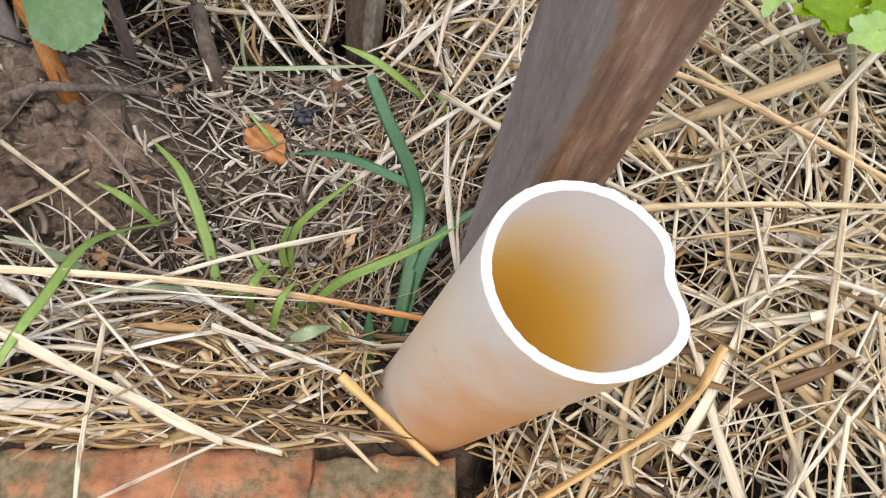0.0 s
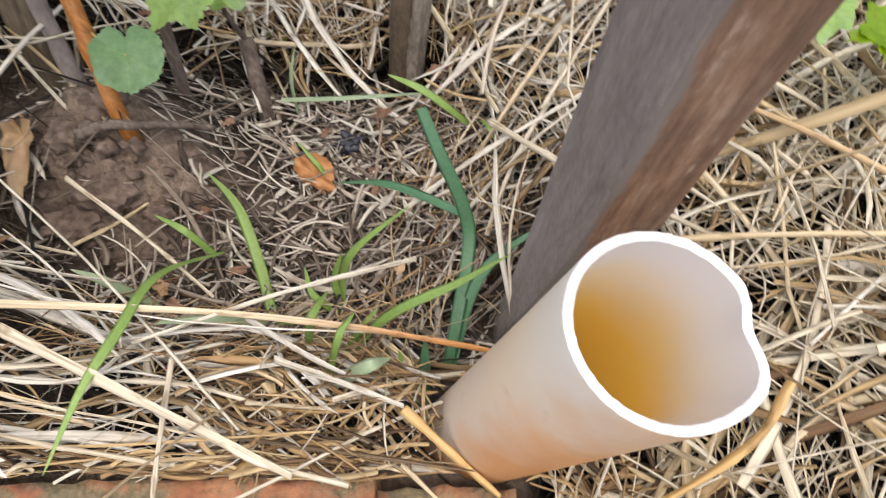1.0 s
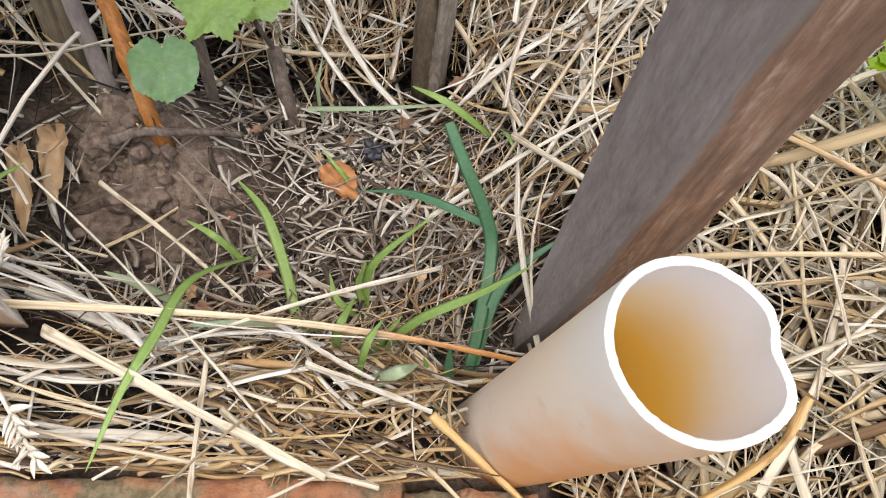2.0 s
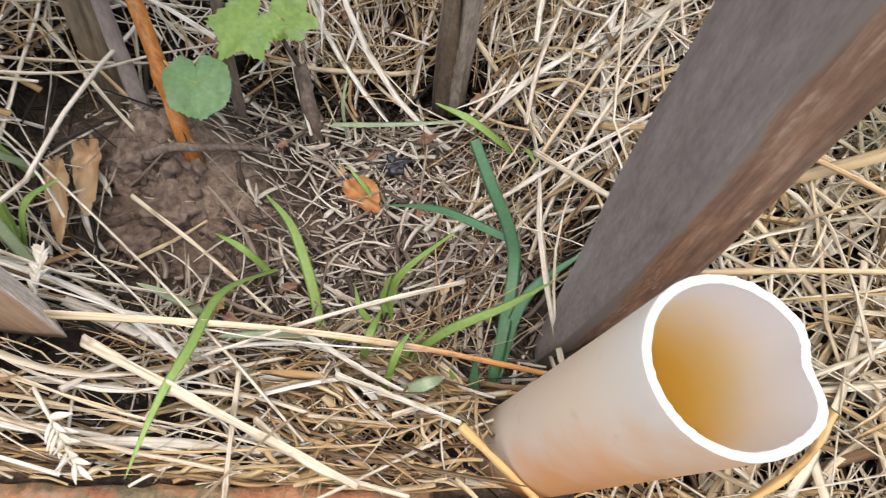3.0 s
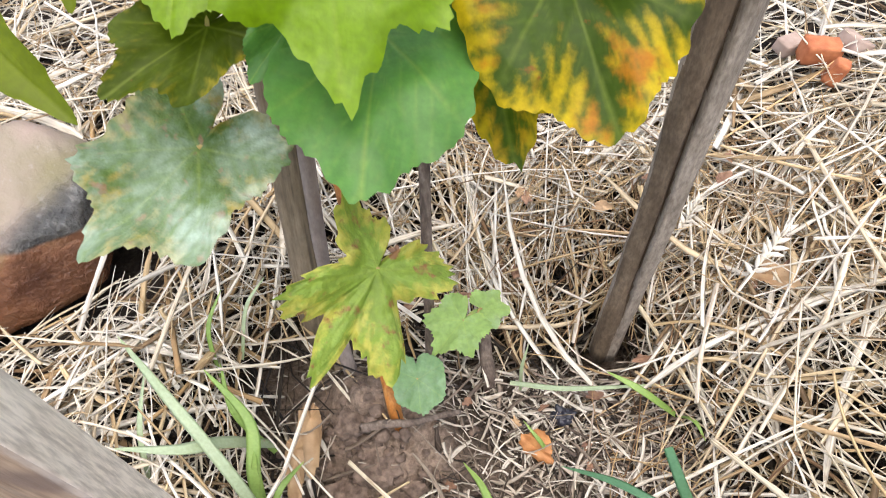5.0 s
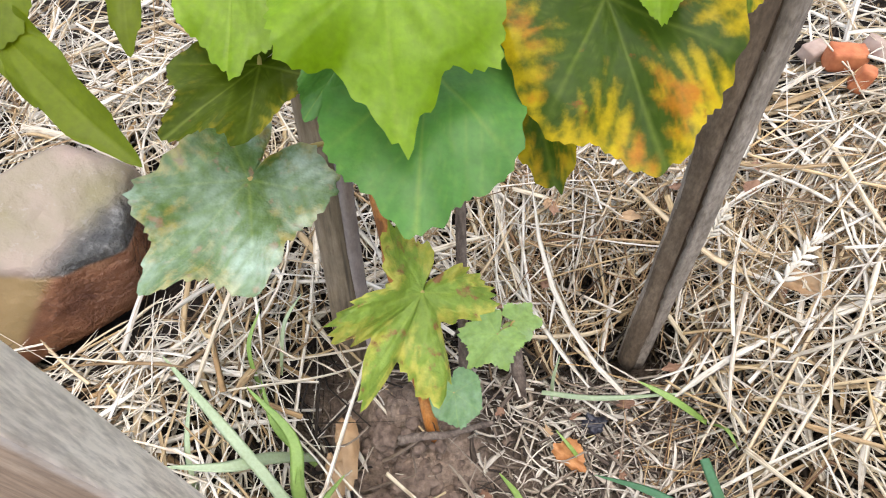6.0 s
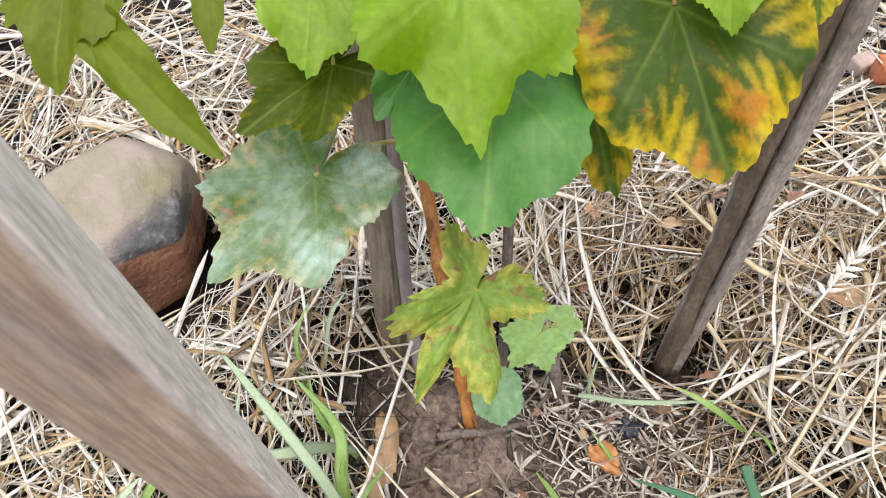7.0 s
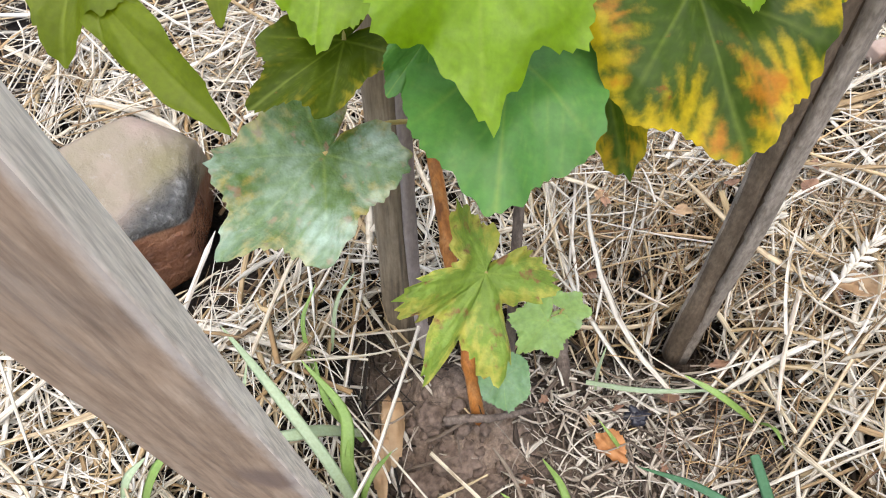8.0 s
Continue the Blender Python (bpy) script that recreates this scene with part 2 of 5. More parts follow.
def grass_material(name, dark, light, gloss=0.4):
    mat, nodes, links, bsdf = material(name)
    tone = mix_node(nodes, links, noise_node(nodes, links, 30, 4), dark, light)
    lines = noise_node(nodes, links, 500, 3)
    links.new(mix_node(nodes, links, 1.0, tone, ramp_node(nodes, links, lines, [(0.3, (0.82, 0.82, 0.8)), (0.7, (1.1, 1.1, 1.1))]), "MULTIPLY"), bsdf.inputs["Base Color"])
    bsdf.inputs["Roughness"].default_value = gloss
    through_blade, blend = nodes.new("ShaderNodeBsdfTranslucent"), nodes.new("ShaderNodeMixShader")
    links.new(mix_node(nodes, links, 1.0, tone, (1.3, 1.25, 0.6), "MULTIPLY"), through_blade.inputs["Color"])
    blend.inputs[0].default_value = 0.35
    links.new(bsdf.outputs[0], blend.inputs[1])
    links.new(through_blade.outputs[0], blend.inputs[2])
    links.new(blend.outputs[0], nodes["Material Output"].inputs["Surface"])
    return mat


def plain_material(name, dark, light, scale=60, gloss=0.7, relief=0.0008):
    mat, nodes, links, bsdf = material(name)
    fac = noise_node(nodes, links, scale, 6)
    links.new(ramp_node(nodes, links, fac, [(0.3, dark), (0.7, light)]), bsdf.inputs["Base Color"])
    bsdf.inputs["Roughness"].default_value = gloss
    bump_node(nodes, links, bsdf, noise_node(nodes, links, scale * 5, 6), 0.5, relief)
    return mat


def pipe_material(name, inside):
    """Old cream plastic. The bore turns amber below its rim; the outside has a rusty tide mark near the foot."""
    mat, nodes, links, bsdf = material(name)
    coords, split = nodes.new("ShaderNodeTexCoord"), nodes.new("ShaderNodeSeparateXYZ")
    links.new(coords.outputs["Object"], split.inputs[0])
    x, y, z = split.outputs
    cloud = noise_node(nodes, links, 26, 4)
    wander = math_node(nodes, links, "MULTIPLY", math_node(nodes, links, "SUBTRACT", cloud, 0.5), 0.05)
    white = mix_node(nodes, links, noise_node(nodes, links, 12, 4), (0.87, 0.83, 0.74), (0.90, 0.88, 0.82))
    if inside:
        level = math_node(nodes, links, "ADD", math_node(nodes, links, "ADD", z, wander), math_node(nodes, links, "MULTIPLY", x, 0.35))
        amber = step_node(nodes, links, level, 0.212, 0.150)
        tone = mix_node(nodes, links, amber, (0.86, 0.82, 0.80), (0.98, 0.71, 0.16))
    else:
        level = math_node(nodes, links, "ADD", math_node(nodes, links, "ADD", y, math_node(nodes, links, "MULTIPLY", wander, 0.7)), math_node(nodes, links, "MULTIPLY", z, 0.04))
        rust = math_node(nodes, links, "MULTIPLY", step_node(nodes, links, level, 0.001, -0.023), 0.95)
        tone = mix_node(nodes, links, rust, white, (0.82, 0.50, 0.22))
        scuff = step_node(nodes, links, noise_node(nodes, links, 90, 7), 0.60, 0.75)
        tone = mix_node(nodes, links, math_node(nodes, links, "MULTIPLY", scuff, 0.18), tone, (0.50, 0.42, 0.30))
    links.new(tone, bsdf.inputs["Base Color"])
    bsdf.inputs["Roughness"].default_value = 0.38
    bump_node(nodes, links, bsdf, noise_node(nodes, links, 300, 5), 0.15, 0.0005)
    through_wall, blend = nodes.new("ShaderNodeBsdfTranslucent"), nodes.new("ShaderNodeMixShader")
    links.new(tone, through_wall.inputs["Color"])
    blend.inputs[0].default_value = 0.45
    links.new(bsdf.outputs[0], blend.inputs[1])
    links.new(through_wall.outputs[0], blend.inputs[2])
    links.new(blend.outputs[0], nodes["Material Output"].inputs["Surface"])
    return mat


def brick_material():
    mat, nodes, links, bsdf = material("mossy_brick")
    body = ramp_node(nodes, links, noise_node(nodes, links, 60, 7), [(0.3, (0.22, 0.085, 0.045)), (0.5, (0.43, 0.185, 0.085)), (0.7, (0.56, 0.28, 0.14))])
    lime = step_node(nodes, links, noise_node(nodes, links, 70, 9, rough=0.7), 0.50, 0.66)
    moss = step_node(nodes, links, noise_node(nodes, links, 32, 9, rough=0.72), 0.45, 0.58)
    tone = mix_node(nodes, links, math_node(nodes, links, "MULTIPLY", lime, 0.6), body, (0.34, 0.27, 0.20))
    tone = mix_node(nodes, links, math_node(nodes, links, "MULTIPLY", moss, 0.85), tone, ramp_node(nodes, links, noise_node(nodes, links, 240, 5), [(0.35, (0.075, 0.078, 0.036)), (0.65, (0.21, 0.19, 0.11))]))
    links.new(tone, bsdf.inputs["Base Color"])
    bsdf.inputs["Roughness"].default_value = 0.9
    bump_node(nodes, links, bsdf, noise_node(nodes, links, 220, 8, rough=0.7), 0.9, 0.0035)
    return mat


def flint_material():
    """Flint: pale chalky rind on top, glassy grey where it is chipped, rusty brown below."""
    mat, nodes, links, bsdf = material("flint")
    coords, split = nodes.new("ShaderNodeTexCoord"), nodes.new("ShaderNodeSeparateXYZ")
    links.new(coords.outputs["Object"], split.inputs[0])
    x, y, z = split.outputs
    cloud = noise_node(nodes, links, 22, 6)
    drift = math_node(nodes, links, "MULTIPLY", math_node(nodes, links, "SUBTRACT", cloud, 0.5), 0.07)
    rind = ramp_node(nodes, links, noise_node(nodes, links, 13, 5), [(0.34, (0.135, 0.115, 0.045)), (0.5, (0.18, 0.143, 0.095)), (0.66, (0.235, 0.172, 0.135))])
    pits = noise_node(nodes, links, 130, 5, rough=0.7)
    rind = mix_node(nodes, links, math_node(nodes, links, "MULTIPLY", step_node(nodes, links, pits, 0.58, 0.68), 0.5), rind, (0.24, 0.21, 0.17))

    def lean(a, b, c):
        """How far a place lies along a direction, in parts of the stone's reach that way."""
        return math_node(nodes, links, "ADD", math_node(nodes, links, "ADD", math_node(nodes, links, "MULTIPLY", x, a), math_node(nodes, links, "MULTIPLY", y, b)), math_node(nodes, links, "MULTIPLY", z, c))

    top, side, front = lean(9.9, -7.1, 19.5), lean(11.3, -13.4, -1.6), lean(6.3, -15.9, 4.4)
    grey = step_node(nodes, links, math_node(nodes, links, "ADD", lean(14.0, -6.0, -3.0), math_node(nodes, links, "MULTIPLY", drift, 7.0)), 0.40, 0.80)
    chips = noise_node(nodes, links, 75, 6, rough=0.65)
    tone = mix_node(nodes, links, grey, rind, ramp_node(nodes, links, chips, [(0.3, (0.030, 0.029, 0.027)), (0.55, (0.085, 0.082, 0.075)), (0.75, (0.27, 0.26, 0.24))]))
    below = math_node(nodes, links, "SUBTRACT", math_node(nodes, links, "MAXIMUM", side, front), math_node(nodes, links, "ADD", top, math_node(nodes, links, "MULTIPLY", drift, 2.5)))
    low = step_node(nodes, links, below, 0.0, 0.10)
    rust = ramp_node(nodes, links, noise_node(nodes, links, 26, 6), [(0.35, (0.13, 0.055, 0.030)), (0.55, (0.24, 0.105, 0.052)), (0.75, (0.31, 0.16, 0.08))])
    rust = mix_node(nodes, links, step_node(nodes, links, math_node(nodes, links, "SUBTRACT", front, side), 0.02, 0.10), rust, (0.25, 0.17, 0.075))
    links.new(mix_node(nodes, links, low, tone, rust), bsdf.inputs["Base Color"])
    links.new(math_node(nodes, links, "SUBTRACT", 0.36, math_node(nodes, links, "MULTIPLY", grey, 0.26)), bsdf.inputs["Roughness"])
    bump_node(nodes, links, bsdf, math_node(nodes, links, "ADD", math_node(nodes, links, "MULTIPLY", chips, math_node(nodes, links, "ADD", 0.15, grey)), math_node(nodes, links, "MULTIPLY", pits, 0.06)), 0.9, 0.010)
    return mat


SOIL = soil_material()
STRAW = straw_material("pale_straw", [(0.0, (0.11, 0.070, 0.034)), (0.08, (0.23, 0.15, 0.07)), (0.18, (0.41, 0.305, 0.165)), (0.32, (0.525, 0.45, 0.33)), (0.55, (0.58, 0.535, 0.45)), (1.0, (0.635, 0.60, 0.535))], fresher=True)
# Lower stalks get near-black tones, putting the shade of the gaps into colour.
SHADED_OLD_STRAW = straw_material("shaded_old_straw", [(0.0, (0.010, 0.007, 0.005)), (0.5, (0.022, 0.015, 0.009)), (0.85, (0.055, 0.036, 0.020)), (1.0, (0.16, 0.11, 0.06))], 0.9)
DRY_GRASS = straw_material("dry_grass", [(0.0, (0.15, 0.075, 0.035)), (0.35, (0.34, 0.21, 0.095)), (0.7, (0.50, 0.36, 0.19)), (1.0, (0.62, 0.50, 0.32))])
GREY_STRAW = straw_material("grey_straw", [(0.0, (0.06, 0.042, 0.032)), (0.25, (0.22, 0.172, 0.132)), (0.55, (0.43, 0.38, 0.31)), (1.0, (0.66, 0.62, 0.55))], 0.7)
LITTER = straw_material("fine_litter", [(0.0, (0.022, 0.014, 0.010)), (0.35, (0.075, 0.053, 0.038)), (0.55, (0.22, 0.175, 0.135)), (0.78, (0.42, 0.37, 0.305)), (1.0, (0.64, 0.60, 0.53))], 0.75)
STALK = stalk_material()


def rusty_end_material():
    """A pale stalk whose thin end has turned rusty."""
    mat, nodes, links, bsdf = material("straw_with_rusty_end")
    coords, split = nodes.new("ShaderNodeTexCoord"), nodes.new("ShaderNodeSeparateXYZ")
    links.new(coords.outputs["Object"], split.inputs[0])
    turn = step_node(nodes, links, math_node(nodes, links, "ADD", split.outputs[0], math_node(nodes, links, "MULTIPLY", noise_node(nodes, links, 90, 4), 0.03)), -0.10, 0.0)
    tone = mix_node(nodes, links, turn, (0.60, 0.50, 0.34), (0.44, 0.20, 0.055))
    stalk_shading(nodes, links, bsdf, tone, 0.37, 0.5)
    return mat


RUSTY_END = rusty_end_material()
GOLD = straw_material("golden_straw", [(0.0, (0.44, 0.27, 0.09)), (1.0, (0.60, 0.40, 0.17))], 0.5)
CHAFF = plain_material("pale_chaff", (0.54, 0.48, 0.37), (0.72, 0.68, 0.60), 120, 0.6)
BROKEN_STRAW = straw_material("broken_golden_straw", [(0.0, (0.045, 0.025, 0.012)), (0.2, (0.17, 0.095, 0.04)), (0.45, (0.34, 0.21, 0.085)), (0.7, (0.48, 0.34, 0.165)), (1.0, (0.60, 0.50, 0.34))], 0.6)
STRAW_LEAF = straw_material("dry_straw_leaf", [(0.0, (0.16, 0.09, 0.04)), (0.25, (0.38, 0.25, 0.11)), (0.5, (0.52, 0.40, 0.22)), (0.75, (0.58, 0.50, 0.36)), (1.0, (0.66, 0.63, 0.57))], 0.65)
GREY_WOOD = wood_material("grey_weathered_wood", [(0.25, (0.165, 0.130, 0.112)), (0.5, (0.255, 0.208, 0.185)), (0.75, (0.34, 0.287, 0.258))], 46, run=0.30, dirt=(0.13, 0.105, 0.092), cracks=0.10, pore_run=0.45, pore_depth=0.35)
BROWN_WOOD = wood_material("brown_raw_wood", [(0.25, (0.12, 0.065, 0.04)), (0.5, (0.27, 0.148, 0.088)), (0.72, (0.44, 0.30, 0.21))], 110, run=0.2, cracks=0.25, greyed=0.0015, flecks=0.75)
TAN_WOOD = wood_material("tan_board_wood", [(0.25, (0.21, 0.138, 0.088)), (0.5, (0.355, 0.252, 0.170)), (0.75, (0.47, 0.36, 0.262))], 38, dirt=(0.135, 0.095, 0.072), run=0.40, blotch=0.7, cracks=0.10, bleached=0.0335, pore_run=0.12, knot=(0.0318, 0.0, 0.2947), checks=0.8)
# Bleached edge, coloured paler than the wood to make up for missing light.
PALE_WOOD = wood_material("bleached_lit_board_edge", [(0.25, (0.62, 0.53, 0.44)), (0.6, (0.78, 0.69, 0.59))], 45, dirt=(0.46, 0.39, 0.33), run=0.3, cracks=0.0, pore_run=0.3)
ROUND_WOOD = wood_material("grey_round_wood", [(0.25, (0.115, 0.095, 0.076)), (0.5, (0.255, 0.215, 0.172)), (0.75, (0.41, 0.355, 0.30))], 46, dirt=(0.12, 0.098, 0.07), run=0.5, cracks=0.10, pore_run=0.45)
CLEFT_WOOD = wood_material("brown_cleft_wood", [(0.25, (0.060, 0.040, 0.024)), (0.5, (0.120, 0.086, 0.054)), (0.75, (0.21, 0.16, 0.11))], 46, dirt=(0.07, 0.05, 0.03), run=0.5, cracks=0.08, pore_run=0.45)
DARK_WOOD = wood_material("dark_post_wood", [(0.25, (0.10, 0.078, 0.050)), (0.5, (0.215, 0.165, 0.105)), (0.75, (0.31, 0.25, 0.175))], 40, run=0.35, blotch=0.35)
CANE = wood_material("orange_cane_bark", [(0.25, (0.30, 0.095, 0.02)), (0.5, (0.48, 0.18, 0.035)), (0.75, (0.55, 0.27, 0.09))], 120, 0.5, (0.32, 0.16, 0.06))
TWIG = wood_material("grey_twig_bark", [(0.25, (0.060, 0.042, 0.032)), (0.5, (0.16, 0.120, 0.095)), (0.75, (0.31, 0.25, 0.205))], 160, 0.85, run=0.3)
PETIOLE = plain_material("petiole", (0.34, 0.30, 0.07), (0.46, 0.30, 0.10), 60, 0.5)
LEAF_BRIGHT = leaf_material("bright_green_leaf", (0.178, 0.300, 0.001), (0.32, 0.32, 0.024), (0.16, 0.08, 0.024), glow=0.42, sheen=0.16, wrinkle=0.6)
LEAF_BLUE = leaf_material("blue_green_leaf", (0.062, 0.172, 0.026), (0.24, 0.24, 0.024), (0.16, 0.08, 0.024), bloom=0.03, glow=0.25, wrinkle=0.5)
LEAF_DARK = leaf_material("dark_green_leaf", (0.046, 0.070, 0.001), (0.336, 0.272, 0.016), (0.16, 0.072, 0.016), 0.02, 0.13, glow=0.28, sheen=0.0, mottle=40, rimward=0.95, uneven=1.5)
LEAF_OLIVE = leaf_material("olive_green_leaf", (0.112, 0.150, 0.002), (0.288, 0.288, 0.012), (0.24, 0.12, 0.016), glow=0.40, sheen=0.05)
LEAF_MILDEW = leaf_material("mildewed_leaf", (0.070, 0.128, 0.022), (0.33, 0.25, 0.05), (0.216, 0.120, 0.055), 0.36, 0.20, 0.60, glow=0.15, mottle=110, wrinkle=2.6)
LEAF_ORANGE = leaf_material("yellow_orange_leaf", (0.034, 0.066, 0.0015), (0.46, 0.34, 0.004), (0.208, 0.048, 0.0064), 0.22, 0.10, glow=0.35, turned=(0.40, 0.155, 0.004), mottle=55, sheen=0.03, rimward=1.15, uneven=1.9)
LEAF_SPOT = leaf_material("spotted_leaf", (0.19, 0.285, 0.04), (0.44, 0.42, 0.08), (0.24, 0.12, 0.048), 0.58, 0.21, 0.14, glow=0.3, mottle=120, wrinkle=2.6)
LEAF_YELLOW = leaf_material("yellow_leaf", (0.05, 0.095, 0.002), (0.44, 0.34, 0.006), (0.24, 0.08, 0.008), 0.62, 0.10, glow=0.42, turned=(0.52, 0.33, 0.008), mottle=60, sheen=0.03, uneven=1.5)
LEAF_ROUND = leaf_material("round_young_leaf", (0.155, 0.27, 0.115), (0.4, 0.432, 0.136), (0.24, 0.16, 0.08), 0.0, bloom=0.32, glow=0.22, wrinkle=0.8)
LEAF_YOUNG = leaf_material("young_leaf", (0.27, 0.41, 0.12), (0.4, 0.432, 0.136), (0.24, 0.16, 0.08), 0.06, bloom=0.3, glow=0.3)
GRASS = grass_material("bright_grass", (0.21, 0.34, 0.07), (0.36, 0.50, 0.15))
GRASS_PALE = grass_material("pale_grass", (0.33, 0.42, 0.25), (0.50, 0.58, 0.40))
GRASS_BLUE = grass_material("blue_green_blade", (0.075, 0.20, 0.09), (0.17, 0.34, 0.19))
DEAD_ORANGE = plain_material("dead_orange_leaf", (0.26, 0.09, 0.022), (0.50, 0.24, 0.085), 110, 0.65)
DEAD_BROWN = plain_material("dead_brown_leaf", (0.13, 0.065, 0.04), (0.30, 0.17, 0.10), 90, 0.75)
DEAD_TAN = plain_material("dead_tan_leaf", (0.28, 0.165, 0.08), (0.50, 0.35, 0.20), 60, 0.7)
BERRY = plain_material("dark_berry_skin", (0.008, 0.008, 0.014), (0.03, 0.03, 0.045), 90, 0.4)
CLOD = plain_material("dry_soil_clod", (0.07, 0.046, 0.033), (0.27, 0.195, 0.148), 150, 0.95, 0.005)
RED_CLAY = plain_material("red_clay", (0.27, 0.070, 0.024), (0.52, 0.19, 0.075), 70, 0.8)
PALE_LIME = plain_material("pale_lime_skin", (0.26, 0.18, 0.14), (0.46, 0.36, 0.30), 50, 0.85)
PIPE_OUT, PIPE_IN, PIPE_RIM = pipe_material("pipe_outside", False), pipe_material("pipe_bore", True), plain_material("sawn_pipe_rim", (0.68, 0.67, 0.65), (0.78, 0.77, 0.75), 200, 0.5)
BRICK, FLINT = brick_material(), flint_material()


# ---- mesh helpers ----
def mesh_from(name, verts, faces, mats, smooth=True, picks=None):
    me = bpy.data.meshes.new(name)
    me.from_pydata([tuple(v) for v in verts], [], faces)
    for mat in (mats if isinstance(mats, (list, tuple)) else [mats]):
        me.materials.append(mat)
    me.polygons.foreach_set("use_smooth", [smooth] * len(me.polygons))
    if picks is not None:
        me.polygons.foreach_set("material_index", picks)
    me.update()
    return me


def empty_thing(name, place):
    ob = new(name)
    ob.empty_display_size = 0.02
    ob.location = place
    return ob


def part(name, me, parent, label=""):
    """Links a mesh, given in the world's metres, as one part under a thing or a part."""
    ob = new(name, me)
    ob.parent = parent
    base, up = Vector((0, 0, 0)), parent
    while up is not None:
        base += Vector(up.location)
        up = up.parent
    ob.location = -base
    return tagged(ob, label)


def curve_points(points, count):
    """A smooth line through the points (Catmull-Rom), at count places."""
    pts = [Vector(p) for p in points]
    if len(pts) == 2:
        return [pts[0].lerp(pts[1], i / (count - 1)) for i in range(count)]
    ends = [2 * pts[0] - pts[1], *pts, 2 * pts[-1] - pts[-2]]
    out = []
    for i in range(count):
        s = i / (count - 1) * (len(pts) - 1)
        k = min(int(s), len(pts) - 2)
        f = s - k
        a, b, c, d = ends[k:k + 4]
        out.append(0.5 * ((2 * b) + (c - a) * f + (2 * a - 5 * b + 4 * c - d) * f * f + (3 * b - a - 3 * c + d) * f ** 3))
    return out


def tube(points, radii, sides=8, count=16, flat=1.0, lumpy=0.0, seed=0):
    """A round stem along a smooth line. radii: from start to end, or a function of 0..1."""
    line = curve_points(points, count)
    radius = radii if callable(radii) else (lambda f: radii[0] + (radii[1] - radii[0]) * f)
    rng = random.Random(seed)
    verts, faces = [], []
    side = None
    for i, p in enumerate(line):
        ahead = (line[min(i + 1, count - 1)] - line[max(i - 1, 0)]).normalized()
        if side is None:
            side = ahead.orthogonal().normalized()
        side = (side - ahead * side.dot(ahead)).normalized()
        up = ahead.cross(side)
        for k in range(sides):
            a = 2 * math.pi * k / sides
            r = radius(i / (count - 1)) * (1 + lumpy * (rng.random() - 0.5))
            verts.append(p + side * (r * math.cos(a)) + up * (r * flat * math.sin(a)))
    for i in range(count - 1):
        for k in range(sides):
            faces.append((i * sides + k, i * sides + (k + 1) % sides, (i + 1) * sides + (k + 1) % sides, (i + 1) * sides + k))
    faces.append(tuple(range(sides))[::-1])
    faces.append(tuple((count - 1) * sides + k for k in range(sides)))
    return verts, faces


def stalk_mesh(name, points, radii, mat, sides=8, count=30, flat=0.6, lumpy=0.08, seed=0):
    """A stalk with its skin unrolled into u (round it) and v (metres along it)."""
    v, f = tube(points, radii, sides, count, flat, lumpy, seed)
    me = mesh_from(name, v, f, mat)
    length = sum((Vector(b) - Vector(a)).length for a, b in zip(points, points[1:]))
    skin = me.uv_layers.new(name="skin")
    flat_uv = []
    for i in range(count - 1):
        a, b = length * i / (count - 1), length * (i + 1) / (count - 1)
        for k in range(sides):
            flat_uv += [k / sides, a, (k + 1) / sides, a, (k + 1) / sides, b, k / sides, b]
    flat_uv += [0.0] * (2 * len(me.loops) - len(flat_uv))
    skin.data.foreach_set("uv", flat_uv)
    return me


def ribbon(points, width, fold=0.25, count=18, tip=0.08, root=0.7, twist=0.0, thick=0.0003):
    """A grass blade: a folded strip with a midrib, pointed at its end, with a little thickness."""
    line = curve_points(points, count)
    verts, faces = [], []
    steady = (line[-1] - line[0]).cross(Vector((0, 0, 1)))
    steady = steady.normalized() if steady.length > 0.003 else Vector((1, 0, 0))
    for i, p in enumerate(line):
        f = i / (count - 1)
        ahead = (line[min(i + 1, count - 1)] - line[max(i - 1, 0)]).normalized()
        steady = (steady - ahead * steady.dot(ahead)).normalized()
        across = Matrix.Rotation(twist * f, 3, ahead) @ steady
        up = across.cross(ahead).normalized()
        w = 0.5 * width * min(root + (1 - root) * min(f / 0.25, 1), 1) * (tip + (1 - tip) * min(1, (1 - f) / 0.45) ** 0.7)
        verts += [p - across * w + up * (fold * w), p - across * (w * 0.5) + up * (fold * w * 0.62), p, p + across * (w * 0.5) + up * (fold * w * 0.62), p + across * w + up * (fold * w), p - up * thick]
    for i in range(count - 1):
        for k in range(4):
            faces.append((i * 6 + k, i * 6 + k + 1, i * 6 + k + 7, i * 6 + k + 6))
        faces.append((i * 6 + 4, i * 6 + 5, i * 6 + 11, i * 6 + 10))
        faces.append((i * 6 + 5, i * 6, i * 6 + 6, i * 6 + 11))
    return verts, faces


# ---- the lie of the land ----
def hollow(x, y):
    """1 in the bare hollow round the vine, 0 under the mulch."""
    d = np.abs((x + 0.135) / 0.152) ** 3.5 + np.abs((y - 0.150) / 0.104) ** 3.5
    beside_stake = 0.75 * np.exp(-((x + 0.012) / 0.045) ** 2 - ((y - 0.055) / 0.030) ** 2)
    behind = 0.8 * np.exp(-((x + 0.062) / 0.042) ** 2 - ((y - 0.256) / 0.034) ** 2)
    return np.maximum(np.maximum(np.exp(-1.2 * d), beside_stake), behind)


def ease(f):
    f = np.clip(f, 0, 1)
    return f * f * (3 - 2 * f)


